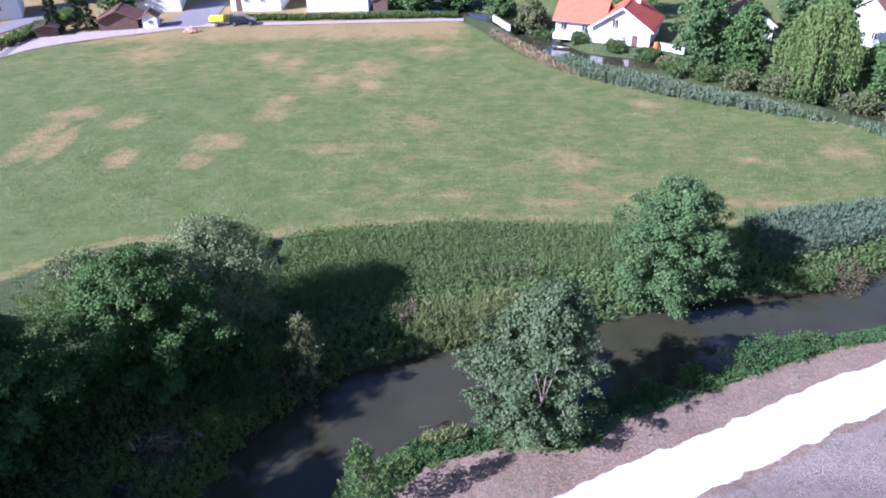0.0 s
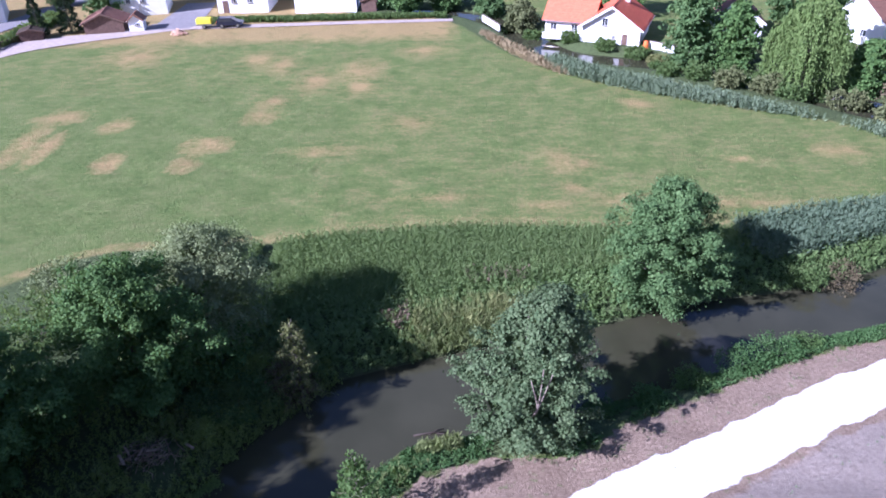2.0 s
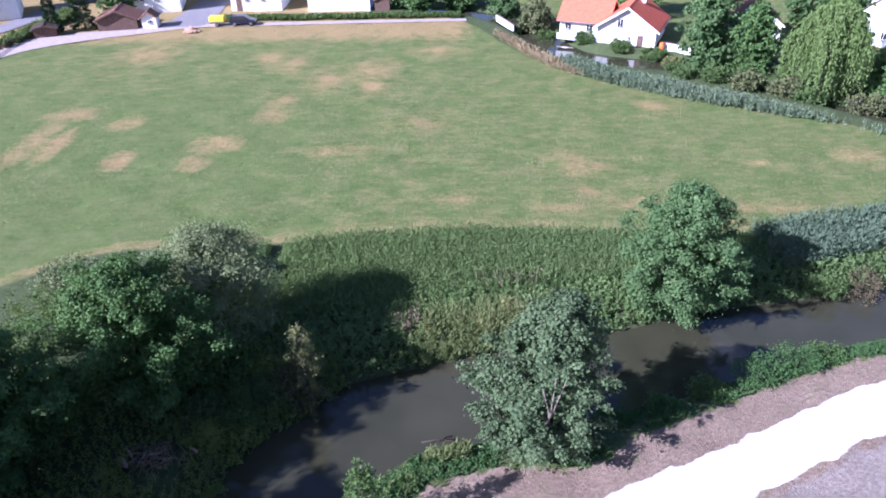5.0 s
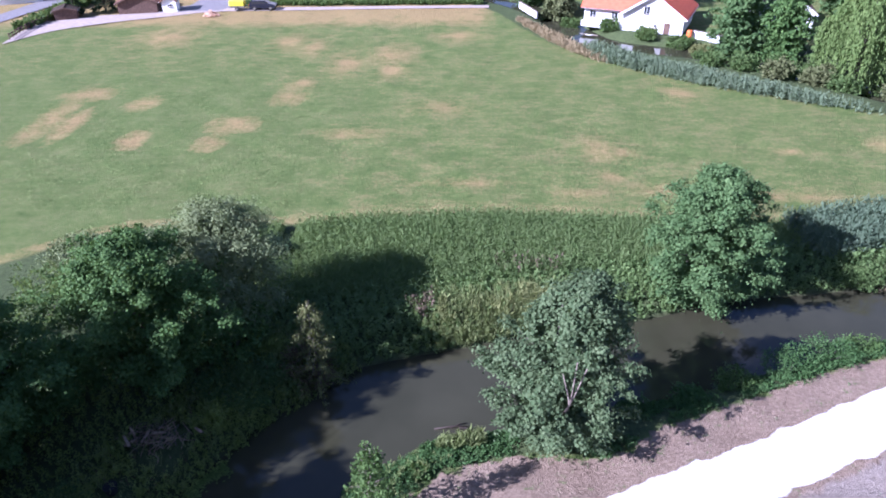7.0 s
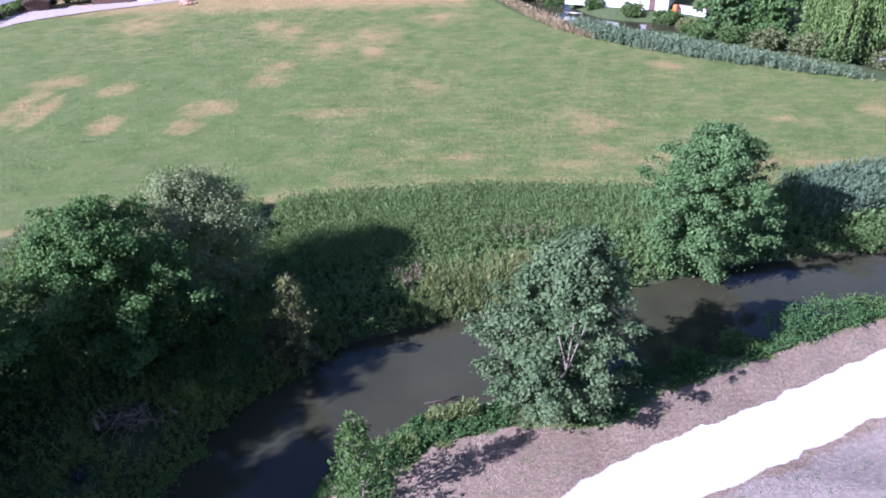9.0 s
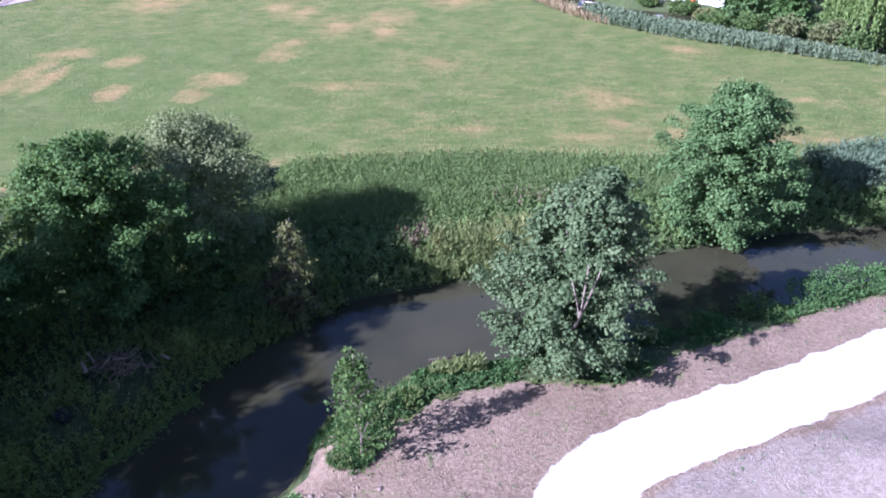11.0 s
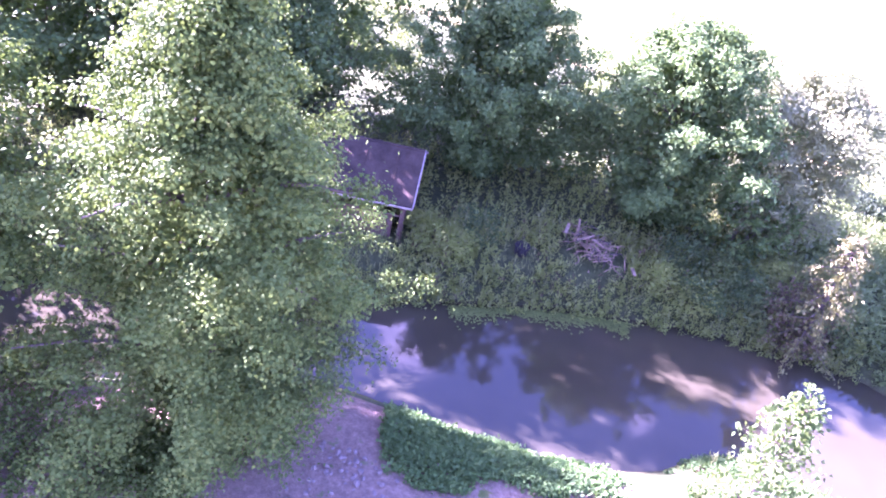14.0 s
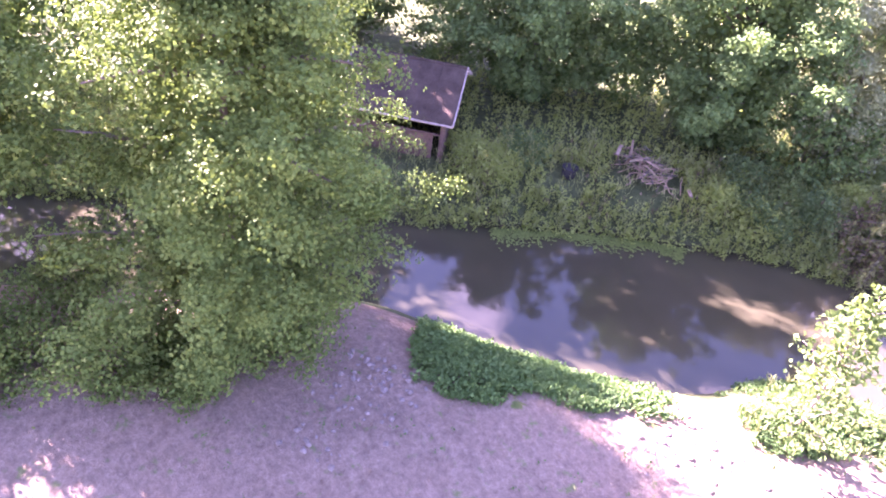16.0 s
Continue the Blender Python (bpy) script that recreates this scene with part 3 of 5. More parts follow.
def broadleaf(name, label, category, x, y, height, width, low, leaf, bark, seed, boughs=110, leaves=52000, leaf_len=0.12, trunk_r=0.16,
              lean=(0.0, 0.0), taper=0.3, z=None, squash=1.0, droop=0.25, rough=0.22, group="", stems=1, hollows=(), spin=None, bulges=(), tuft=0.5, limb_n=12, loose=0.35):
    """A tree: tapered trunk, limbs, and leaves in flat tufts along many boughs. low: height of the crown's base."""
    r = np.random.default_rng(seed)
    z = float(ground_z(x, y)) if z is None else z
    ob = thing(name, x, y, z - 0.05, label, category, group)
    ob.rotation_euler = (0, 0, r.uniform(0, 6.28) if spin is None else spin)
    turn = -ob.rotation_euler[2]
    R = np.array([[math.cos(turn), -math.sin(turn)], [math.sin(turn), math.cos(turn)]])
    lx, ly = R @ np.array(lean)
    rw, span = width / 2, height - low
    ph = r.uniform(0, 6.28, 6)
    mid_z = low + span / 2
    # boughs from the stem outwards, each with its own reach
    k = np.arange(boughs)
    h = np.clip((k + 0.5) / boughs + r.uniform(-0.03, 0.03, boughs), 0.01, 0.99)
    ang = k * 2.39996 + r.uniform(-0.5, 0.5, boughs)
    env = np.sqrt(np.maximum(0.02, 1 - np.abs(2 * h - 1) ** 2.3)) * (1 - taper * np.maximum(0, h - 0.3) / 0.7)
    wave = 1 + rough * (0.6 * np.sin(2 * ang + 5 * h + ph[0]) + 0.5 * np.sin(3 * ang - 9 * h + ph[1]) + 0.5 * np.sin(17 * h + ph[2]))
    reach = rw * env * wave * r.uniform(0.78, 1.16, boughs)
    for ba, bh, bw, amount in bulges:
        da = np.angle(np.exp(1j * (ang + ob.rotation_euler[2] - ba)))
        reach += rw * amount * np.exp(-(da / 0.7) ** 2 - ((h - bh) / bw) ** 2)
    tip = np.column_stack([reach * np.cos(ang) + lx * h, reach * np.sin(ang) * squash + ly * h,
                           low + span * h + 0.30 * reach - droop * reach - 0.25 * reach * (h > 0.85)])
    tip[:, 2] = np.minimum(tip[:, 2], height + r.uniform(-0.3, 0.35, boughs))
    root = np.column_stack([lx * h * 0.8, ly * h * 0.8, np.maximum(low * 0.6, low + span * h - 0.35 * reach - 0.2)])
    per = 6
    t = np.sort(r.uniform(0.30, 1.05, (boughs, per)), axis=1) ** 0.75
    t[:, -1] = 1.0
    cen = root[:, None] * (1 - t[:, :, None]) + tip[:, None] * t[:, :, None]
    cen[:, :, 2] += (0.35 * t * (1 - t) * reach[:, None])
    cen = (cen + r.normal(size=cen.shape) * np.array([0.34, 0.34, 0.14]) * (0.5 + 0.12 * rw) * (1.15 - 0.6 * t[:, :, None])).reshape(-1, 3)
    size = (tuft * (0.6 + 0.13 * rw) * r.uniform(0.6, 1.25, (boughs, per)) * (1.1 - 0.35 * t)).ravel()
    out = np.repeat(unit(tip - root), per, 0)
    weight = size ** 2
    pick = r.choice(len(cen), leaves, p=weight / weight.sum())
    puff = np.where(r.random((leaves, 1)) > loose, ball(r, leaves) * r.random((leaves, 1)) ** 0.4, r.normal(size=(leaves, 3)) * 0.75)
    off = puff * size[pick][:, None] * np.array([1.0, 1.0, 0.62])
    off += out[pick] * r.uniform(-0.5, 0.9, (leaves, 1)) * size[pick][:, None]
    off[:, 2] -= 0.25 * (off[:, 0] ** 2 + off[:, 1] ** 2) / size[pick]
    base = cen[pick] + off
    face = puff * 0.7 + out[pick] * 0.35 + r.normal(size=(leaves, 3)) * 0.5 + np.array([0, 0, 0.45])
    way = np.cross(face, r.normal(size=(leaves, 3))) + 0.3 * out[pick] + np.array([0, 0, -0.2])
    sizes = leaf_len * r.uniform(0.6, 1.25, leaves)
    # a loose dark heart seen through the gaps
    n = leaves // 11
    hh = r.uniform(0.04, 0.93, n)
    core_r = 0.55 * rw * np.sqrt(np.maximum(0.02, 1 - np.abs(2 * hh - 1) ** 2.3)) * (1 - taper * np.maximum(0, hh - 0.3) / 0.7) * np.sqrt(r.random(n))
    ca = r.uniform(0, 6.28, n)
    core = np.column_stack([core_r * np.cos(ca) + lx * hh, core_r * np.sin(ca) * squash + ly * hh, low + span * hh])
    base, way, face = np.vstack([base, core]), np.vstack([way, r.normal(size=core.shape)]), np.vstack([face, r.normal(size=core.shape)])
    sizes = np.concatenate([sizes, leaf_len * r.uniform(1.3, 2.3, n)])
    base[:, 2] = np.maximum(base[:, 2], 0.12)
    for (hx, hy, hz), hr in hollows:
        away = (((base - np.array([hx, hy, hz])) / hr) ** 2).sum(1) > 1
        base, way, sizes, face = base[away], way[away], sizes[away], face[away]
    part("crown", leaf_cloud("crown", base, way, sizes, sizes * 0.42, leaf, seed, face), ob)
    for s in range(stems):
        away = r.normal(size=2) * (0.3 if stems > 1 else 0.0)
        top = np.array([lx * 0.7 + away[0] * 2, ly * 0.7 + away[1] * 2, height * 0.85])
        pts = curve([(away[0] * 0.3, away[1] * 0.3, -0.2), (away[0] * 0.5, away[1] * 0.5, low * 0.5 + 0.3), (lx * 0.3 + away[0], ly * 0.3 + away[1], mid_z), tuple(top)], 4)
        part("trunk", mesh_of("trunk", *tube(pts, np.linspace(trunk_r, trunk_r * 0.15, len(pts)), 8), bark, True), ob)
    for b in r.choice(boughs, min(limb_n, boughs), replace=False):
        a, c = root[b], tip[b]
        mid = 0.5 * (a + c) + np.array([0, 0, 0.08 * reach[b]])
        pts = curve([tuple(a), tuple(mid), tuple(0.12 * a + 0.88 * c)], 3)
        part("limb", mesh_of("limb", *tube(pts, np.linspace(trunk_r * 0.42, trunk_r * 0.08, len(pts)), 6), bark, True), ob)
    return ob


def shrub(name, label, x, y, height, width, leaf, seed, clusters=160, per=12, leaf_len=0.14, category="shrub", squash=1.0, group="", z=None):
    r = np.random.default_rng(seed)
    z = float(ground_z(x, y)) if z is None else z
    ob = thing(name, x, y, z - 0.04, label, category, group)
    lobes = [((0, 0, height * 0.42), width * 0.36, width * 0.36 * squash, height * 0.45)]
    for k in range(7):
        a = k * 2.4 + r.uniform(-0.4, 0.4)
        q = width * r.uniform(0.18, 0.28)
        d = width * 0.5 - q
        lobes.append(((d * math.cos(a), d * math.sin(a) * squash, height * r.uniform(0.25, 0.72)), q, q, min(q * 0.9, height * 0.42)))
    base, way = crown_points(r, lobes, clusters, per, min(0.14, 0.2 * height))
    base[:, 2] = np.maximum(base[:, 2], 0.03)
    way[:, 2] += 0.35
    sizes = leaf_len * r.uniform(0.6, 1.3, len(base))
    part("foliage", leaf_cloud("foliage", base, way, sizes, sizes * 0.4, leaf, seed), ob)
    for k in range(4):
        c = np.array(lobes[1 + k][0])
        pts = curve([(0.05 * k - 0.1, 0.03, -0.1), tuple(c * 0.5 + np.array([0, 0, 0.1])), tuple(c)], 3)
        part("stem", mesh_of("stem", *tube(pts, np.linspace(0.03, 0.008, len(pts)), 5), BARK, True), ob)
    return ob


def herbs(name, label, places, height, blades, leaf_len, leaf_wid, material, seed, upright=0.9, category="plants"):
    """Many upright weeds: each a handful of blades from one foot and up its stem."""
    r = np.random.default_rng(seed)
    px, py = places[:, 0], places[:, 1]
    pz = ground_z(px, py)
    n = len(px)
    h = height * r.uniform(0.6, 1.25, n)
    t = r.uniform(0.05, 1.0, (n, blades))
    foot = np.column_stack([px, py, pz])
    lean_v = r.normal(size=(n, 3)) * 0.12
    lean_v[:, 2] = 1
    base = foot[:, None, :] + lean_v[:, None, :] * (h[:, None] * t)[:, :, None] + r.normal(size=(n, blades, 3)) * 0.05
    way = r.normal(size=(n, blades, 3)) * (1 - 0.5 * upright)
    way[:, :, 2] = np.abs(way[:, :, 2]) + upright
    base, way = base.reshape(-1, 3), way.reshape(-1, 3)
    sizes = leaf_len * r.uniform(0.6, 1.3, len(base))
    me = leaf_cloud(name, base, way, sizes, sizes * leaf_wid, material, seed, None if upright > 0.3 else r.normal(size=base.shape) * 0.3 + np.array([0, 0, 1]))
    return tagged(new(name, me), label, category, kind="stuff")


def scatter(poly, count, seed, test=None):
    r = np.random.default_rng(seed)
    poly = np.array(poly)
    lo, hi = poly.min(0), poly.max(0)
    got = np.empty((0, 2))
    while len(got) < count:
        p = r.uniform(lo, hi, (count * 3, 2))
        ok = inside_distance(poly, p[:, 0], p[:, 1]) > 0
        if test is not None:
            ok &= test(p[:, 0], p[:, 1], r)
        got = np.vstack([got, p[ok]])
    return got[:count]

# ---- trees by the river ----
maple = broadleaf("maple_tree", "bushy maple with pale grey-green leaves and a forked trunk", "tree", 3.3, 24.6, 8.6, 6.9, 0.4, LEAF_T1, BARK, 11, 105, 54000, 0.15, 0.17, (1.3, 0.6), 0.6, droop=0.3, stems=2,
                  spin=0.0, tuft=0.44, rough=0.13, loose=0.1, hollows=[((0.6, -2.5, 3.9), 0.85), ((0.8, -2.5, 4.8), 0.55)])
for end in ((1.15, -1.75, 5.9), (0.6, -1.9, 6.0), (0.1, -1.7, 5.2)):
    line = curve([(0, 0, 0.4), (0.2, -0.9, 2.0), (0.45, -1.9, 3.6), end], 4)
    part("limb", mesh_of("limb", *tube(line, np.linspace(0.075, 0.022, len(line)), 6), BARK_PALE, True), maple, "pale bare limb")
broadleaf("lime_tree", "rounded leafy green tree at the water's edge", "tree", 13.5, 36.0, 8.8, 7.3, 0.3, LEAF_T2, BARK, 12, 105, 54000, 0.15, 0.2, (0.5, 0.3), 0.25, rough=0.15, spin=0.4, tuft=0.46, loose=0.15)
alders = "alders on the far bank"
broadleaf("alder_tree", "dark green alder in a row on the far bank", "tree", -16.2, 27.4, 8.6, 8.6, 0.3, LEAF_DARK, BARK, 13, 120, 58000, 0.14, 0.18, (0, 0), 0.42, rough=0.2, tuft=0.42, loose=0.08, droop=0.02, spin=0.0, hollows=[((0.0, -3.4, 0.5), 2.3)], group=alders)
broadleaf("alder_tree", "broad dark green alder beside the shed", "tree", -21.8, 22.6, 8.5, 8.6, 0.3, LEAF_DARK, BARK, 14, 120, 58000, 0.14, 0.18, (0, 0), 0.42, droop=0.02, rough=0.2, loose=0.08, tuft=0.42, group=alders)
broadleaf("alder_tree", "tall dark alder standing behind the shed", "tree", -29.5, 17.2, 15.8, 10.4, 0.5, LEAF_DARK, BARK, 15, 130, 44000, 0.185, 0.24, (0, 0), 0.35, tuft=0.42, rough=0.18, group=alders)
# Added behind the near alders to cast shade across the river bend.
broadleaf("alder_tree", "tall dark alder added over the bend to shade the water", "tree", -27.4, 11.2, 14.2, 9.8, 0.5, LEAF_DARK, BARK, 20, 120, 34000, 0.19, 0.22, (0, 0), 0.3, group=alders)
# Added upstream, made tall so its shade reaches the bare earth.
broadleaf("alder_tree", "tall dark alder added above the upper reach to shade the banks", "tree", -28.0, 2.5, 16.0, 10.0, 0.5, LEAF_DARK, BARK, 31, 110, 34000, 0.18, 0.22, (0, 0), 0.3, group=alders)
# Unseen alders that close sun gaps and shade the water and bank.
for x, y, h in ((-29.5, -5.0, 12.6), (-31.5, -12.5, 12.8), (-32.0, 13.4, 14.6), (-31.0, 7.0, 14.0)):
    broadleaf("alder_tree", "tall dark alder added above the upper reach to shade the banks", "tree", x, y, h, 9.0, 0.5, LEAF_DARK, BARK, 34 + int(h * 10), 90, 16000, 0.26, 0.22, (0, 0), 0.3, group=alders)
broadleaf("sallow_tree", "silvery grey-green willow beside the alders", "tree", -13.8, 32.2, 7.8, 6.8, 0.3, LEAF_GREY, BARK, 16, 170, 50000, 0.115, 0.14, (0, 0), 0.2, rough=0.05, droop=0.15, tuft=0.5, loose=0.4)
near = "alders on the near bank"
broadleaf("black_alder_tree", "tall leafy alder lit from behind on the near bank", "tree", -12.0, 8.0, 11.6, 7.4, 0.2, LEAF_NEAR, BARK, 17, 200, 160000, 0.08, 0.2, (0, 0), 0.5, rough=0.2, droop=0.42, limb_n=24, tuft=0.44, loose=0.16, group=near)
broadleaf("black_alder_tree", "tall alder overhanging the water on the near bank", "tree", -16.0, 2.6, 11.0, 6.2, 3.6, LEAF_NEAR, BARK, 18, 140, 52000, 0.115, 0.12, (0, 0), 0.35, rough=0.26, droop=0.3, limb_n=18, tuft=0.4, group=near)
# Two alders out of view, added only to throw shade on the sand.
broadleaf("black_alder_tree", "tall alder added out of view upstream to shade the sand", "tree", -18.6, -4.0, 12.4, 7.0, 1.0, LEAF_NEAR, BARK, 32, 100, 30000, 0.2, 0.2, (0, 0), 0.3, group=near)
broadleaf("black_alder_tree", "tall alder added out of view upstream to shade the sand", "tree", -20.5, -11.0, 12.8, 7.4, 1.0, LEAF_NEAR, BARK, 33, 80, 16000, 0.22, 0.2, (0, 0), 0.3, group=near)


def sapling(x, y, height, seed):
    """A slender stem with rising branches and loose leaf clusters along them."""
    r = np.random.default_rng(seed)
    ob = thing("sapling", x, y, float(ground_z(x, y)) - 0.05, "slender young tree with bright green leaves", "sapling")
    stem = curve([(0, 0, -0.1), (0.08, 0.02, height * 0.35), (-0.04, 0.06, height * 0.7), (0.05, 0, height)], 4)
    part("trunk", mesh_of("trunk", *tube(stem, np.linspace(0.05, 0.012, len(stem)), 7), BARK_PALE, True), ob)
    base, way = [], []
    for k in range(36):
        q = (k + 0.5) / 36
        h = height * (0.10 + 0.86 * q)
        ln = (1.25 * (1 - q) ** 0.8 + 0.2) * r.uniform(0.45, 1.25)
        a = k * 2.39996 + r.uniform(-0.4, 0.4)
        tip = np.array([ln * math.cos(a), ln * math.sin(a), h + 0.32 * ln])
        pts = curve([(0.04 * math.cos(a), 0.04 * math.sin(a), h - 0.1), tuple(tip * [0.5, 0.5, 1] - np.array([0, 0, 0.12 * ln])), tuple(tip)], 3)
        part("branch", mesh_of("branch", *tube(pts, np.linspace(0.016, 0.004, len(pts)), 4), BARK_PALE, True), ob)
        for t in np.concatenate([r.uniform(0.3, 1.0, 3), [1.0]]):
            c = np.array([0, 0, h]) * (1 - t) + tip * t
            m = int(r.uniform(8, 20))
            out = ball(r, m)
            base.append(c + out * r.random((m, 1)) ** 0.5 * 0.24)
            way.append(out + np.array([0, 0, 0.1]) + r.normal(size=(m, 3)) * 0.4)
    base, way = np.vstack(base), np.vstack(way)
    sizes = 0.135 * r.uniform(0.6, 1.25, len(base))
    face = r.normal(size=base.shape) * 0.6 + np.array([0, 0, 0.8])
    part("crown", leaf_cloud("crown", base, way, sizes, sizes * 0.42, LEAF_SAP, seed, face), ob)
    return ob


sapling(-4.2, 19.0, 4.7, 19)


def sparse_spruce(x, y, height, seed):
    r = np.random.default_rng(seed)
    z = float(ground_z(x, y))
    ob = thing("spruce_tree", x, y, z - 0.05, "thin half-bare yellowish spruce leaning over the water", "tree")
    pts = curve([(0, 0, -0.1), (0.05, 0, height * 0.4), (-0.05, 0.04, height * 0.75), (0.06, 0, height)], 4)
    part("trunk", mesh_of("trunk", *tube(pts, np.linspace(0.09, 0.015, len(pts)), 7), BARK, True), ob)
    base, way = [], []
    for k in range(58):
        q = k / 58
        h = height * (0.16 + 0.82 * q)
        ln = (1.55 * (1 - q) ** 0.6 + 0.2) * r.uniform(0.45, 1.15)
        a = k * 2.4 + r.uniform(-0.5, 0.5)
        tip = np.array([ln * math.cos(a), ln * math.sin(a), h - 0.28 * ln - 0.1])
        pts = curve([(0, 0, h), tuple(tip * [0.55, 0.55, 1] + np.array([0, 0, 0.2 * ln])), tuple(tip)], 3)
        part("branch", mesh_of("branch", *tube(pts, np.linspace(0.02, 0.005, len(pts)), 4), BARK_PALE if k % 3 == 0 else BARK, True), ob)
        m = int(r.uniform(15, 75))
        s = r.uniform(0.25, 1.05, (m, 1))
        line = np.array([0, 0, h]) * (1 - s) + tip * s
        base.append(line + r.normal(size=(m, 3)) * [0.10, 0.10, 0.07] - np.array([0, 0, 0.1]) * r.random((m, 1)))
        way.append(r.normal(size=(m, 3)) * 0.55 + np.array([0.4 * math.cos(a), 0.4 * math.sin(a), -0.8]))
    base, way = np.vstack(base), np.vstack(way)
    sizes = 0.17 * r.uniform(0.6, 1.3, len(base))
    part("needles", leaf_cloud("needles", base, way, sizes, sizes * 0.24, LEAF_DRY, seed), ob)
    return ob


sparse_spruce(-8.3, 28.4, 5.7, 21)
shrub("shrub", "brownish twiggy shrub under the thin spruce", -8.8, 28.5, 2.6, 3.0, LEAF_RUST, 22, 260, 10, 0.12)
shrub("shrub", "brownish bush hanging over the river", 26.4, 38.2, 1.5, 3.2, LEAF_RUST, 25, 220, 12, 0.13)
shrub("shrub", "bright green bush on the far shore", 24.0, 38.0, 1.2, 2.8, WEED, 26, 240, 12, 0.14)
# Dark needle-coloured clump in place of the shadow inside the nettle gap.
shrub("shrub", "dark clump standing in for the shadowed gap in the nettles", -12.5, 39.0, 1.5, 1.5, CONIFER, 30, 200, 12, 0.16)
shrub("shrub", "dense dark undergrowth between the alders", -20.8, 26.0, 3.2, 3.8, LEAF_DARK, 27, 300, 13, 0.17, group="undergrowth")
shrub("shrub", "dense dark undergrowth between the alders", -13.0, 29.6, 3.4, 4.4, LEAF_DARK, 28, 300, 13, 0.17, group="undergrowth")
shrub("shrub", "dense dark undergrowth by the shed", -25.8, 20.6, 3.0, 3.6, LEAF_DARK, 29, 260, 13, 0.17, group="undergrowth")
for i, (x, y, h, w) in enumerate([(-24.5, 32.5, 3.0, 5.0), (-19.5, 35.5, 2.6, 5.0), (-29.5, 28.5, 3.2, 5.0), (-25.5, 38.0, 1.8, 4.5), (-33, 24, 3.4, 5.5)]):
    shrub("shrub", "pale green bushes behind the alders", x, y, h, w, LEAF_GREY if i % 2 else WEED, 40 + i, 330, 13, 0.17, group="bushes behind the alders")

# ---- plants on the banks ----
reed_zone = np.vstack([FAR_SHORE[(FAR_SHORE[:, 0] > -10) & (FAR_SHORE[:, 0] < 36)], REED_EDGE[(REED_EDGE[:, 0] > -17) & (REED_EDGE[:, 0] < 36)][::-1]])
herbs("reed_bed", "dense green reeds and nettles between meadow and river", scatter(reed_zone, 23000, 51, lambda x, y, r: (y > 36.6 + 0.20 * x + r.normal(size=len(x)) * 0.5) & ((np.abs(x + 12.6) > 0.5) | (y < 38.6)) & (x < 23 + r.normal(size=len(x)) * 0.6)), 0.8, 8, 0.165, 0.18, REED, 51)
herbs("reed_bed", "pale arching grass at the water's edge", scatter(reed_zone, 1300, 52, lambda x, y, r: (y < 34.9 + 0.12 * x + r.normal(size=len(x)) * 0.7) & (x > -2.3 + r.normal(size=len(x)) * 0.5) & (x < 5.5 + r.normal(size=len(x)))), 0.55, 13, 0.34, 0.075, REED_PALE, 52)
herbs("weeds", "green weeds at the far shore", scatter(reed_zone, 5400, 53, lambda x, y, r: (y < 37.4 + 0.18 * x) & ((x < -1.6 + r.normal(size=len(x))) | (x > 6 + r.normal(size=len(x))) | (y > 34.8 + 0.12 * x) | (r.random(len(x)) < 0.3))), 0.6, 11, 0.2, 0.26, LIFTED_WEED, 53, 0.28)
tuss = np.random.default_rng(69)
clumps = np.column_stack([tuss.uniform(-2.0, 5.0, 26), tuss.uniform(0.5, 2.9, 26)])
clumps[:, 1] += 31.9 + 0.24 * clumps[:, 0]
herbs("grass_tussocks", "arching straw-green grass tussocks on the far shore", np.repeat(clumps, 13, 0) + tuss.normal(size=(26 * 13, 2)) * 0.16, 0.6, 13, 0.42, 0.05, TUSSOCK, 69, 0.55)
herbs("reed_bed", "soft blue-grey reeds beside the river", scatter([(20.4, 38.6), (23, 39.2), (30, 41.4), (40, 45.2), (40, 48), (32, 46.2), (24.6, 44.6), (21.2, 43.6)], 4200, 65, lambda x, y, r: x > 21 + 0.2 * (44 - y) + r.normal(size=len(x)) * 0.4), 1.25, 10, 0.32, 0.12, GREY_REED, 65, 0.7)
west = FAR_SHORE[(FAR_SHORE[:, 0] > -25) & (FAR_SHORE[:, 0] < -6)]
bank_zone = np.vstack([west + np.array([0.35, -0.4]), (west + np.array([-2.6, 2.6]))[::-1]])
herbs("weeds", "thick weeds and nettles along the shaded bank", scatter(bank_zone, 3900, 54, lambda x, y, r: (np.hypot(x + 14.6, y - 23.3) > 1.4) & (np.hypot(x + 15.6, y - 20.5) > 0.8) & (np.hypot(x + 18.6, y - 15.4) > 1.7)), 0.55, 18, 0.12, 0.3, HAZED_WEED, 54, 0.28)
herbs("weeds", "yellowish grass along the shaded bank", scatter(bank_zone, 1100, 62), 0.8, 12, 0.26, 0.06, REED_PALE, 62)
herbs("weeds", "withered brown stalks on the shaded bank", scatter(bank_zone, 160, 63), 1.0, 9, 0.2, 0.14, LEAF_RUST, 63)
deep_zone = np.vstack([west + np.array([-2.2, 2.2]), (west + np.array([-7.0, 7.4]))[::-1]])
herbs("weeds", "tall dark weeds under the alders", scatter(deep_zone, 2600, 55, lambda x, y, r: (np.hypot(x + 14.6, y - 23.3) > 1.4) & (np.hypot(x + 15.6, y - 20.5) > 0.8) & (np.hypot(x + 18.6, y - 15.4) > 1.7)), 0.7, 16, 0.13, 0.28, HAZED_WEED, 55, 0.28)
herbs("weeds", "pinkish seed heads among the weeds", scatter([(-3.9, 32.4), (-2.5, 32.7), (-2.3, 34.4), (-3.9, 34.2)], 46, 56), 1.0, 9, 0.22, 0.2, PINK, 56)
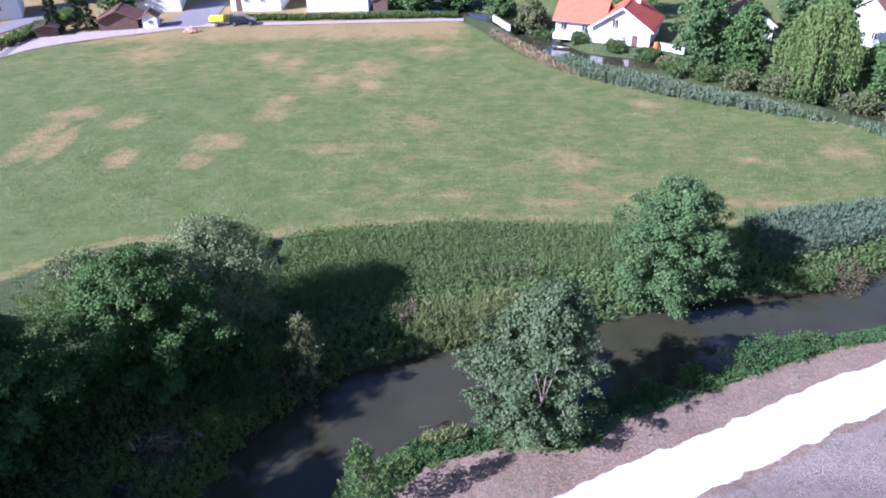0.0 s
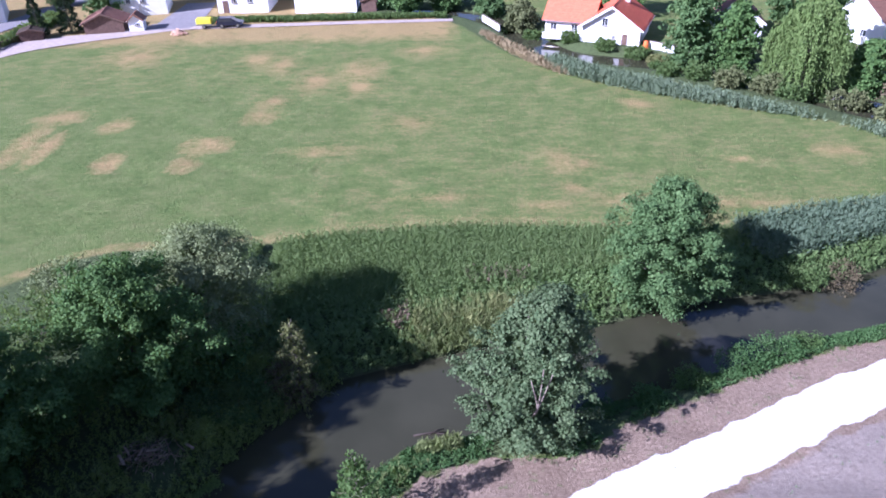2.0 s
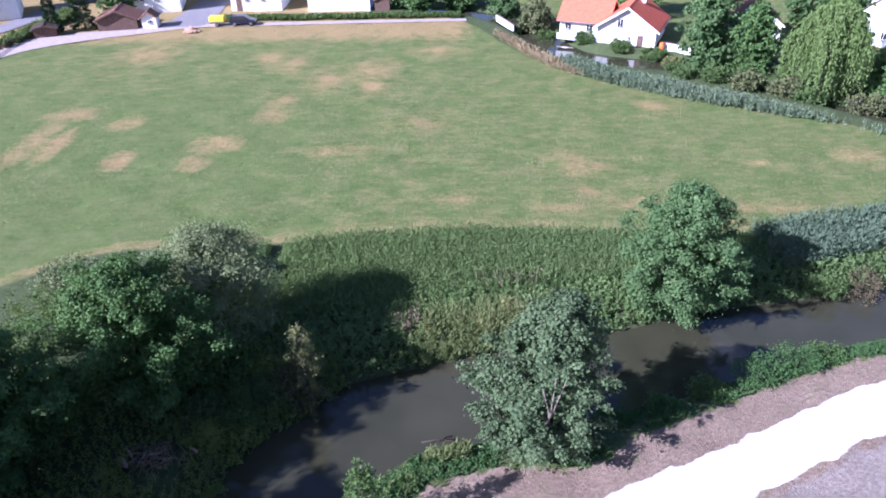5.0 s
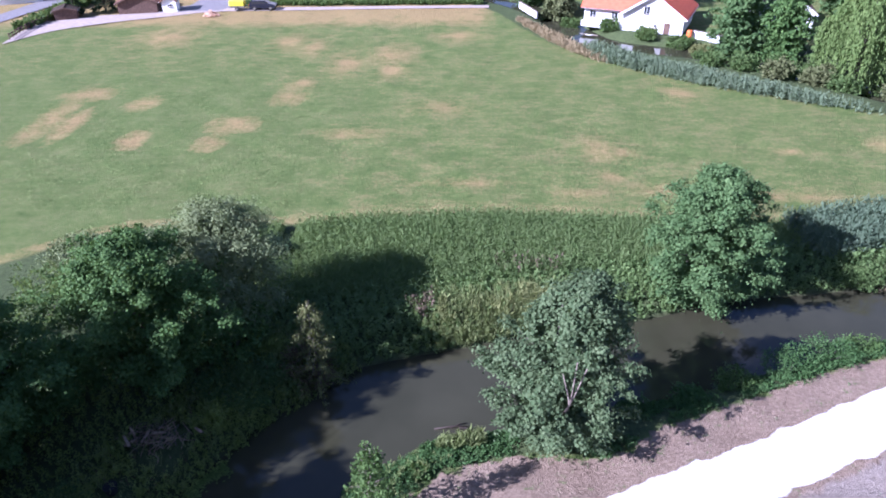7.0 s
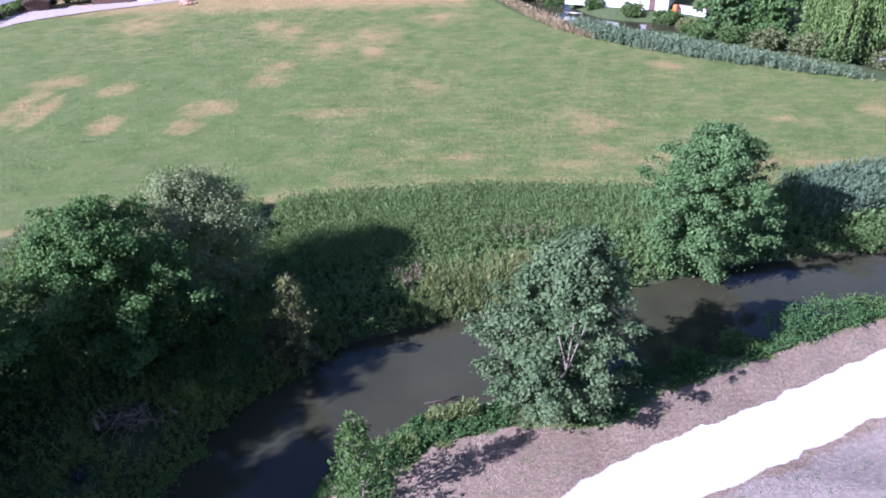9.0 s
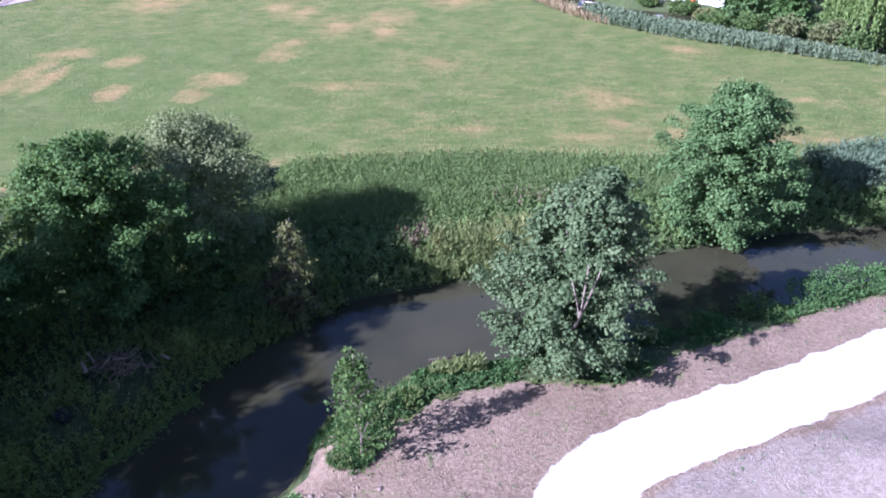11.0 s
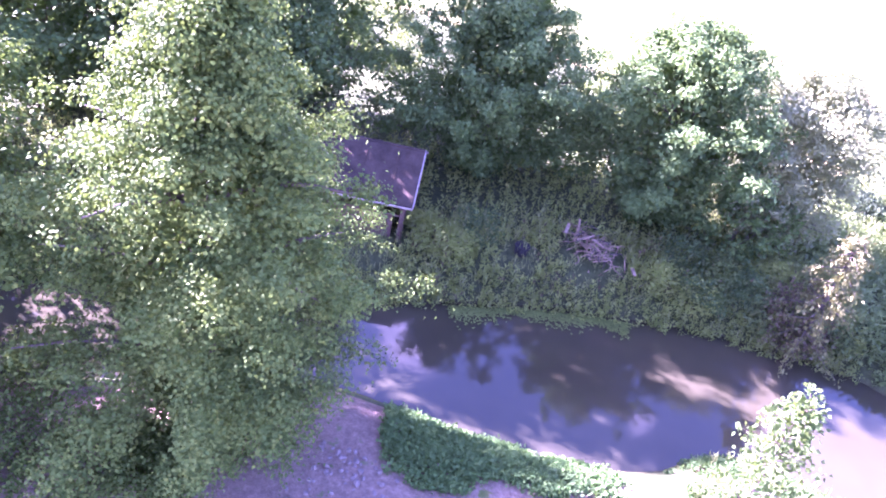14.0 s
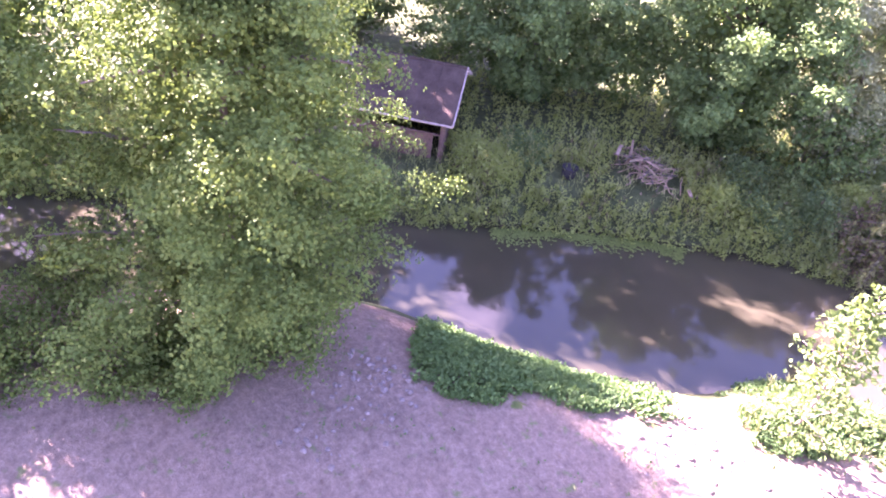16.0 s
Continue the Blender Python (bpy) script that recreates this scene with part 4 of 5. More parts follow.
herbs("weeds", "pinkish seed heads among the reeds", scatter([(1.2, 37.2), (5.4, 37.0), (5.4, 38.0), (1.2, 38.2)], 40, 57), 1.3, 7, 0.22, 0.2, PINK, 57)
near_zone = np.vstack([NEAR_SHORE, SAND_EDGE[::-1]])
herbs("weeds", "low green weeds on the near bank", scatter(near_zone, 3600, 58, lambda x, y, r: (x > -7.2) & (x < 40) & (np.sin(1.1 * x + 0.6 * y) + np.sin(0.7 * x - 1.3 * y + 1) + r.normal(size=len(x)) * 0.4 > -0.2)), 0.16, 11, 0.12, 0.3, NEAR_WEED, 58, 0.3)
herbs("grass_tufts", "low tufts in the mown meadow", scatter([(-45, 46), (45, 47), (36, 60), (12, 88), (-45, 88)], 1900, 59, lambda x, y, r: (np.sin(0.31 * x + 2 * np.sin(0.4 * y)) + r.normal(size=len(x)) * 2.5 > 0.2) & (r.random(len(x)) > (y - 46) / 42)), 0.04, 6, 0.09, 0.35, MEADOW_BLADE, 59, 0.25)
herbs("grass_tufts", "tall yellowish grass beside the driftwood", scatter([(-1.9, 23.2), (0.3, 23.4), (0.2, 24.5), (-1.7, 24.2)], 150, 61), 0.5, 11, 0.34, 0.08, REED_PALE, 61)
herbs("grass_tufts", "scattered green sprouts on the bare earth", scatter(SAND, 420, 60, lambda x, y, r: (x > -12) & (x < 30) & (y > 6) & (y < 32) & (line_distance(TRACK, x, y) > 1.8)), 0.05, 8, 0.075, 0.3, NEAR_WEED, 60, 0.4)
for i, (x, y, h, w) in enumerate([(-2.6, 21.9, 0.3, 1.2), (-1.9, 23.2, 0.35, 1.4), (10.6, 26.6, 0.6, 2.2), (13.4, 28.0, 0.7, 2.4), (16.4, 29.2, 1.0, 3.0), (18.6, 30.0, 1.1, 3.0), (20.8, 30.8, 0.7, 2.2), (7.8, 26.0, 0.5, 2.0)]):
    shrub("bush", "low bright green bush at the near shore", x, y, h, w, NEAR_WEED if i % 3 else LEAF_SAP, 70 + i, 260, 12, 0.11, "bush", 0.8, "bushes along the near shore")
# a carpet of low broad-leaved weeds beside the water
carpet = [(-11.4, 12.8), (-10.1, 11.8), (-8.9, 11.2), (-7.8, 12.6), (-7.1, 13.8), (-6.6, 15.1), (-6.0, 16.6), (-5.6, 18.0), (-6.5, 18.7), (-7.4, 17.2), (-8.7, 15.9), (-10.2, 14.4)]
herbs("weeds", "dense carpet of low green weeds beside the water", scatter(carpet, 2300, 64, lambda x, y, r: inside_distance(carpet, x, y) + 0.30 * np.sin(2.3 * x + 1.1 * y) + 0.22 * np.sin(1.3 * x - 3.1 * y) + 0.18 * r.normal(size=len(x)) > 0.24 + np.clip(x + 8.0, 0, 3) * 0.15), 0.14, 16, 0.095, 0.36, CARPET, 64, 0.25)
spit = [(-6.0, 19.8), (-5.1, 18.3), (-4.0, 18.3), (-3.0, 20.4), (-2.0, 22.0), (-0.8, 22.6), (-0.6, 24.4), (-2.4, 24.1), (-4.0, 23.2), (-5.7, 21.9), (-6.3, 20.2)]
herbs("weeds", "tangled grass and weeds round the young tree", scatter(spit, 1400, 67, lambda x, y, r: np.sin(1.9 * x + 0.8 * y) + np.sin(1.1 * x - 2.3 * y) + r.normal(size=len(x)) * 0.5 > -0.5), 0.16, 15, 0.095, 0.28, NEAR_WEED, 67, 0.3)
herbs("weeds", "yellowish grass round the young tree", scatter(spit, 110, 68), 0.36, 10, 0.26, 0.07, REED_PALE, 68)
for i, (x, y, h, w) in enumerate([(-12.6, 3.6, 1.9, 3.0), (-15.4, 4.6, 1.4, 2.4), (-13.6, 1.2, 2.2, 3.4), (-15.2, -1.6, 2.4, 3.6), (-11.7, 5.4, 1.6, 2.6), (-16.4, 1.2, 1.3, 2.4), (-12.3, 2.0, 1.5, 2.6), (-10.9, 6.4, 1.2, 2.2)]):
    shrub("bush", "leafy dark green bush under the near alders", x, y, h, w, LEAF_NEAR, 90 + i, 430, 17, 0.088, "bush", 0.9, "bushes under the near alders")

bank_r = np.random.default_rng(66)
for i in range(30):
    q = west[int(bank_r.integers(6, len(west)))] + np.array([-0.75, 0.75]) * bank_r.uniform(0.5, 2.9)
    if math.hypot(q[0] + 14.7, q[1] - 23.3) < 1.9 or math.hypot(q[0] + 15.7, q[1] - 20.6) < 0.9 or math.hypot(q[0] + 18.6, q[1] - 15.4) < 2.4:
        continue
    k = int(bank_r.integers(0, 4))
    shrub("bush", ["leafy green nettle clump on the shaded bank", "pale green herb clump on the shaded bank", "yellowish herb clump on the shaded bank", "dark green bramble on the shaded bank"][k], float(q[0]), float(q[1]),
          float(bank_r.uniform(0.7, 1.25)), float(bank_r.uniform(1.3, 2.4)), [WEED, HAZED_WEED, REED_PALE, LEAF_T2][k], 700 + i, 180, 14, 0.105, "bush", 0.9, "clumps on the shaded bank")

# ---- floating algae along the far shore ----
alg = np.random.default_rng(95)
edge = FAR_SHORE[(FAR_SHORE[:, 0] > -15.3) & (FAR_SHORE[:, 0] < -12.0)]
count = 2300
along = alg.random(count) * (len(edge) - 1)
low_i = along.astype(int)
pick = edge[low_i] + (edge[low_i + 1] - edge[low_i]) * (along - low_i)[:, None]
reach = np.abs(alg.normal(size=count)) * (0.16 + 0.22 * np.abs(np.sin(0.55 * along + 0.6)))
pick = pick + np.array([0.74, -0.67]) * (0.30 + reach)[:, None]
flat = np.column_stack([pick, np.full(count, WATER_Z + 0.015) + alg.uniform(0, 0.05, count)])
way_flat = alg.normal(size=(count, 3)) * [1, 1, 0.05]
tagged(new("algae", leaf_cloud("algae", flat, way_flat, 0.12 * alg.uniform(0.5, 1.2, count), 0.045, ALGAE, 95, np.tile([0.0, 0.0, 1.0], (count, 1)))), "yellow-green algae floating along the far shore", "plants", kind="stuff")

# ---- garden shed under the trees ----


def garden_shed(x, y, turn):
    ob = thing("garden_shed", x, y, float(ground_z(x, y)), "old dark wooden shed with a felt roof and pale fascia", "shed", turn=turn)
    w, d, e, rz = 3.6, 4.0, 1.75, 2.75
    part("back_wall", box("back_wall", w, 0.08, e, WOOD_DARK, 0.01, (0, d / 2 - 0.04, 0)), ob)
    for s in (-1, 1):
        part("side_wall", box("side_wall", 0.08, d - 0.18, e, WOOD_DARK, 0.01, (s * (w / 2 - 0.04), 0, 0)), ob)
        part("post", box("post", 0.11, 0.11, e, WOOD_DARK, 0.01, (s * (w / 2 - 0.10), -d / 2 + 0.06, 0)), ob)
        part("gable", prism("gable", [(-d / 2, e), (d / 2, e), (0, rz - 0.08)], 0.06, WOOD_DARK), ob, at=Matrix.Translation((s * (w / 2 - 0.05), 0, 0)) @ Matrix.Rotation(math.pi / 2, 4, "Z"))
    for k in range(9):
        part("board", box("board", 0.34, 0.05, 1.0, WOOD_DARK, 0.01, (-w / 2 + 0.36 + 0.335 * k, -d / 2 + 0.12, 0)), ob)
    part("rail", box("rail", w - 0.3, 0.07, 0.08, WOOD_DARK, 0.01, (0, -d / 2 + 0.07, 1.02)), ob)
    slope = math.atan2(rz - e, d / 2)
    ln = math.hypot(rz - e, d / 2) + 0.35
    for s in (-1, 1):
        m = Matrix.Translation((0, s * (d / 4 + 0.08), (rz + e) / 2 - 0.02)) @ Matrix.Rotation(-s * slope, 4, "X")
        roof = part("roof_slope", box("roof_slope", w + 0.5, ln, 0.06, ROOF_DARK, 0.01), ob, at=m)
        part("fascia", box("fascia", w + 0.54, 0.05, 0.09, WOOD_PALE, 0.01, (0, s * (ln / 2 + 0.03), -0.06)), roof, "pale fascia board")
        for q in (-1, 1):
            part("bargeboard", box("bargeboard", 0.05, ln, 0.10, WOOD_PALE, 0.01, (q * (w / 2 + 0.28), 0, -0.06)), roof, "pale bargeboard")
        for k in range(3):
            part("batten", box("batten", 0.05, ln * 0.96, 0.03, ROOF_DARK, 0.005, (-1.2 + 1.2 * k, 0, 0.06)), roof)
    return ob


garden_shed(-20.4, 16.2, 53.0)


def plank_pile(x, y, seed):
    r = np.random.default_rng(seed)
    ob = thing("brushwood_pile", x, y, float(ground_z(x, y)), "heap of pinkish brown broken branches and planks", "wood pile")
    for k in range(130):
        a, ln = r.uniform(0, 6.28), r.uniform(0.25, 0.9)
        q = r.random() ** 0.6
        c = np.array([r.normal() * 0.8 * (1.1 - 0.4 * q), r.normal() * 0.5 * (1.1 - 0.4 * q), 0.08 + 0.75 * q * r.uniform(0.5, 1.0)])
        dv = np.array([math.cos(a), math.sin(a), r.uniform(-0.35, 0.5)]) * ln / 2
        c[2] = max(c[2], abs(dv[2]) + 0.05)
        part("branch", mesh_of("branch", *tube([c - dv, c + r.normal(size=3) * 0.06, c + dv], [0.022, 0.02, 0.01], 5), DEADWOOD if k % 4 else BARK, True), ob)
    for k in range(5):
        c, a = r.normal(size=2) * [0.7, 0.3], r.uniform(0, 180)
        part("plank", box("plank", 0.7, 0.14, 0.035, DEADWOOD, 0.005), ob, at=pose(float(c[0]), float(c[1]) - 0.3, 0.4 + 0.09 * k, float(r.uniform(-25, 25)), float(r.uniform(-25, 25)), float(a)))
    part("stump", mesh_of("stump", *tube(curve([(-1.1, 0, -0.1), (-1.08, 0.03, 0.5), (-1.16, 0.0, 1.0)], 3), np.linspace(0.08, 0.04, 7), 7), DEADWOOD, True), ob, "pale broken upright stem")
    return ob


plank_pile(-14.7, 23.4, 91)

tub = thing("plastic_tub", -15.7, 20.6, float(ground_z(-15.7, 20.6)), "black plastic tub lying among the weeds", "tub")
part("body", mesh_of("body", *tube([(0, 0, 0.0), (0, 0, 0.06), (0, 0, 0.4)], [0.2, 0.24, 0.28], 14), RUBBER, True), tub)
part("rim", mesh_of("rim", *tube([(0, 0, 0.38), (0, 0, 0.43)], [0.3, 0.3], 14), RUBBER), tub)

drift = thing("driftwood", -1.0, 25.4, WATER_Z, "dark branch lying at the water's edge", "branch")
for ax, ay, bx, by, q in ((-1.1, 0.1, 0.7, 0.25, 0.06), (-0.3, 0.15, 0.5, 0.5, 0.04), (0.1, 0.2, 0.9, -0.05, 0.035)):
    part("branch", mesh_of("branch", *tube([(ax, ay, 0.02), ((ax + bx) / 2, (ay + by) / 2 + 0.05, 0.10), (bx, by, 0.06)], [q, q * 0.8, q * 0.4], 6), WET_WOOD, True), drift)

# ---- stones and clods on the bare earth ----


def rock(name, size, material, seed):
    r = np.random.default_rng(seed)
    bm = bmesh.new()
    bmesh.ops.create_icosphere(bm, subdivisions=1, radius=0.5)
    for v in bm.verts:
        v.co *= float(r.uniform(0.72, 1.15))
        v.co.z *= 0.62
    bmesh.ops.scale(bm, vec=(size, size * float(r.uniform(0.7, 1)), size), verts=bm.verts)
    return bm_mesh(bm, name, material)


rock_meshes = [rock("stone", 1.0, STONE, 200 + k) for k in range(8)]
rs = np.random.default_rng(93)
spots = np.vstack([rs.normal((-9.9, 11.0), (0.7, 0.8), (90, 2)), rs.normal((-8.2, 8.6), (0.4, 0.25), (14, 2)), rs.normal((-8.8, 10.0), (0.6, 0.6), (20, 2)), rs.normal((-4.6, 16.8), (1.2, 0.7), (60, 2)),
                   rs.uniform((-9, 6), (12, 21), (90, 2))])
spots = spots[inside_distance(SAND, spots[:, 0], spots[:, 1]) > -0.5]
spots = spots[line_distance(TRACK, spots[:, 0], spots[:, 1]) > 1.7]
for k, (x, y) in enumerate(spots):
    sz = float(rs.uniform(0.06, 0.16)) * (1.35 if k < 124 else 0.8)
    st = tagged(new("stone", rock_meshes[k % 8]), "pale rough stone lying on the sandy earth", "stone", "stones on the bank")
    st.matrix_basis = pose(float(x), float(y), float(ground_z(x, y)) + sz * 0.12, 0, 0, float(rs.uniform(0, 360))) @ Matrix.Diagonal((sz, sz, sz, 1))

# ---- lanes, yard and hedges at the far edge ----
strip("road", np.vstack([curve([(-60.5, 90), (-57, 96.5), (-50.5, 101.2), (-44, 104.4), (-38, 107.2), (-27, 107.9), (-12, 108.6), (3, 109.0)]), [(3, 110.6), (-12, 110.3), (-27, 109.8), (-38, 109.4), (-46, 106.9), (-54, 105.2), (-62, 101.2)]]),
      0.09, GRAVEL, "pale gravel lane along the meadow", "road")
strip("pavement", [(-46.5, 106.8), (-37.2, 108.2), (-36.2, 110.8), (-37.5, 126), (-42.5, 126), (-43.0, 111.5), (-47, 108.5)], 0.094, ASPHALT, "grey asphalt farm drive", "drive")
strip("road", [(-72, 96), (-68.5, 96), (-63.0, 120), (-57, 150), (-61, 150), (-67.5, 120)], 0.09, ASPHALT, "grey asphalt village road", "road")
strip("path", np.vstack([curve([(-49, 20), (-54.5, 36), (-58.4, 47), (-61.5, 58), (-63.5, 74), (-63.0, 90)]), curve([(-65.2, 90), (-65.7, 74), (-63.7, 58), (-60.6, 47), (-56.7, 36), (-51.2, 20)])]), 0.15, BROWN_STRIP, "bare brown earth strip along the meadow", "path")
strip("road", np.vstack([curve([(-56, 20), (-61.5, 36), (-66.4, 49), (-69.8, 64), (-71.2, 80), (-71.2, 95.5)]), curve([(-74.8, 95.5), (-74.8, 80), (-73.4, 64), (-70.0, 49), (-65.1, 36), (-59.6, 20)])]), 0.15, ASPHALT, "grey asphalt road beside the meadow", "road")
herbs("hedge_strip", "rough green verge behind the lane", scatter([(-36, 110.8), (2, 111.4), (2, 113.2), (-36, 113.2)], 2600, 301), 0.35, 8, 0.4, 0.3, WEED, 301)
herbs("weeds", "rough verge beside the village road", scatter([(-63, 97), (-61, 97), (-58.5, 116), (-62.5, 118)], 900, 302), 0.8, 9, 0.4, 0.3, WEED, 302)

# ---- buildings ----


def window(wall, x, y, z, w, h, facing=0):
    win = part("window", box("window", w, 0.10, h, PLASTER, 0.01, (0, 0, 0)), wall, at=pose(x, y, z, 0, 0, facing))
    part("pane", box("pane", w - 0.12, 0.04, h - 0.12, GLASS, 0, (0, -0.05, 0.06)), win, "dark glass pane")
    part("frame", box("frame", 0.05, 0.05, h - 0.12, PLASTER, 0, (0, -0.06, 0.06)), win)
    part("sill", box("sill", w + 0.14, 0.16, 0.05, STONE, 0.005, (0, -0.06, -0.05)), win)
    return win


def gable_house(label, x, y, turn, width, depth, eave, ridge, wall_mat, roof_mat, over=0.45, windows=(), door=None, chimney=True, courses=True, name="house", trim=None):
    """Gable end towards local -y, `width` across it; the ridge runs along y."""
    trim = trim or PLASTER
    ob = thing(name, x, y, 0.0, label, "building", turn=turn)
    wall = part("wall", prism("wall", [(-width / 2, -0.2), (width / 2, -0.2), (width / 2, eave), (0, ridge - 0.12), (-width / 2, eave)], depth, wall_mat), ob)
    rise = math.atan2(ridge - eave, width / 2)
    ln = math.hypot(ridge - eave, width / 2) + over
    for s in (-1, 1):
        m = Matrix.Translation((s * (width / 4 + over / 2 * math.cos(rise)), 0, (ridge + eave) / 2 + 0.06 - over / 2 * math.sin(rise))) @ Matrix.Rotation(s * rise, 4, "Y")
        roof = part("roof", box("roof", ln, depth + 2 * over, 0.14, roof_mat, 0.01, (0, 0, -0.07)), ob, at=m)
        if courses:
            for k in range(int(ln / 0.42)):
                part("tile_course", box("tile_course", 0.36, depth + 2 * over - 0.05, 0.045, roof_mat, 0.012, (-ln / 2 + 0.24 + 0.42 * k, 0, 0.055)), roof)
        for q in (-1, 1):
            part("bargeboard", box("bargeboard", ln, 0.06, 0.22, trim, 0.01, (0, q * (depth / 2 + over + 0.03), -0.14)), roof, "white bargeboard")
        part("gutter", box("gutter", 0.12, depth + 2 * over, 0.10, METAL, 0.03, (s * (ln / 2 + 0.05), 0, -0.10)), roof)
    part("ridge", box("ridge", 0.28, depth + 2 * over, 0.12, roof_mat, 0.05, (0, 0, ridge + 0.07)), ob)
    for wx, wz, ww, wh in windows:
        window(wall, wx, -depth / 2 - 0.03, wz, ww, wh)
    if door:
        d = part("door", box("door", door[1], 0.08, 2.0, WOOD_DARK, 0.01), wall, "dark door", at=pose(door[0], -depth / 2 - 0.02, 0))
        part("handle", box("handle", 0.1, 0.05, 0.03, METAL, 0.005, (door[1] * 0.35, -0.06, 1.0)), d)
    if chimney:
        part("chimney", box("chimney", 0.6, 0.6, 1.3, PLASTER, 0.02, (width * 0.12, depth * 0.2, ridge - 0.5)), ob)
    return ob


red = gable_house("white house with a bright orange tiled roof by the stream", 25.6, 98.6, -24, 7.8, 8.5, 2.3, 4.9, PLASTER, ROOF_RED, 0.6,
                  [(-0.9, 2.3, 0.8, 1.1), (0.4, 0.7, 0.5, 0.5)], None)
wing = part("wing", box("wing", 6.0, 6.0, 2.3, PLASTER, 0.02, (-6.6, 0.6, -0.1)), red, "low white side wing")
for s_ in (-1, 1):
    slope_at = Matrix.Translation((-6.3, 0.6 + s_ * 1.75, 3.35)) @ Matrix.Rotation(-s_ * 0.60, 4, "X")
    wing_roof = part("roof", box("roof", 7.4, 4.5, 0.14, ROOF_RED, 0.01), red, at=slope_at)
    for k in range(10):
        part("tile_course", box("tile_course", 7.36, 0.36, 0.045, ROOF_RED, 0.012, (0, -2.0 + 0.44 * k, 0.12)), wing_roof)
    part("gutter", box("gutter", 7.4, 0.12, 0.10, METAL, 0.03, (0, s_ * 2.28, 0.02)), wing_roof)
for x_ in (-8.4, -5.4):
    window(wing, x_, -2.43, 0.9, 0.9, 0.9)
part("porch_wall", box("porch_wall", 6.5, 0.25, 0.8, PLASTER, 0.02, (-6.2, -4.2, 0)), red, "low white terrace wall")
part("terrace", box("terrace", 6.5, 1.8, 0.35, STONE, 0.02, (-6.2, -3.2, 0)), red, "pale stone terrace")
part("door", box("door", 0.75, 0.1, 1.4, WOOD_DARK, 0.01, (1.9, -4.28, 0.02)), red, "dark back door")
gable_house("white farmhouse beside the lane", -31.0, 122.0, 0, 8.2, 8.0, 4.6, 7.0, PLASTER, ROOF_BROWN, 0.4, [(-1.4, 1.6, 0.8, 1.1), (1.2, 1.6, 0.8, 1.1)], (-2.8, 0.9))
gable_house("long white barn with an orange roof edge", -17.4, 121.5, 0, 10.0, 9.0, 3.4, 6.0, PLASTER, ROOF_RED, 0.35, (), None, False)
gable_house("large white house behind the drive", -48.5, 121.5, 12, 8.5, 8.0, 5.0, 8.0, PLASTER, ROOF_BROWN, 0.4, [(-1.5, 2.0, 0.7, 1.0), (0.6, 2.0, 0.7, 1.0)], None)
gable_house("brown wooden barn with a low tiled roof", -49.6, 108.8, 10, 5.6, 4.6, 1.6, 2.8, WOOD_DARK, ROOF_BROWN, 0.35, (), None, False, name="barn", trim=WOOD_DARK)
gable_house("small white hut with a brown roof", -44.8, 108.2, 8, 2.1, 2.1, 1.7, 2.5, PLASTER, ROOF_BROWN, 0.25, [(0.1, 0.9, 0.6, 0.4)], None, False, False, name="hut", trim=ROOF_BROWN)
gable_house("small wooden garden hut with a flat brown roof", -58.6, 103.8, 20, 3.0, 2.2, 1.3, 1.7, WOOD_DARK, ROOF_DARK, 0.25, (), None, False, False, name="hut", trim=WOOD_DARK)
gable_house("bluish white house beyond the village road", -74.0, 117.0, 25, 9.0, 9.0, 3.8, 7.2, PLASTER, ROOF_BROWN, 0.4, [(-2, 1.6, 0.8, 1.1), (1.5, 1.6, 0.8, 1.1)], None)
gable_house("white house with a brown roof behind the willow", 60.0, 95.0, -62, 8.0, 9.0, 3.2, 6.2, PLASTER, ROOF_BROWN, 0.45, [(-1.6, 1.0, 0.8, 1.0), (1.4, 1.0, 0.8, 1.0)], None)
gable_house("white house with a dark brown roof among the trees", 41.0, 97.0, -15, 7.0, 8.0, 3.0, 5.6, PLASTER, ROOF_BROWN, 0.4, [(0.5, 1.0, 1.0, 1.0)], None)
gable_house("far white house behind the gardens", 72.0, 124.0, 10, 8.0, 8.0, 4.5, 7.4, PLASTER, ROOF_BROWN, 0.4, (), None)
gable_house("grey lean-to shed beside the barn", -10.4, 118.0, 0, 2.4, 2.4, 1.7, 2.2, WOOD_DARK, ROOF_DARK, 0.2, (), None, False, False, name="shed", trim=WOOD_DARK)

# ---- vehicles on the lane ----


def wheel(parent, x, y, radius=0.31):
    bm = bmesh.new()
    bmesh.ops.create_cone(bm, cap_ends=True, segments=18, radius1=radius, radius2=radius, depth=0.2)
    bmesh.ops.bevel(bm, geom=[e for e in bm.edges if e.calc_face_angle(0) > 1], offset=0.04, segments=2, affect="EDGES")
    w = part("tyre", bm_mesh(bm, "tyre", RUBBER), parent, at=Matrix.Translation((x, y, radius)) @ Matrix.Rotation(math.pi / 2, 4, "X"))
    bm = bmesh.new()
    bmesh.ops.create_cone(bm, cap_ends=True, segments=12, radius1=radius * 0.6, radius2=radius * 0.6, depth=0.215)
    part("rim", bm_mesh(bm, "rim", METAL), w)


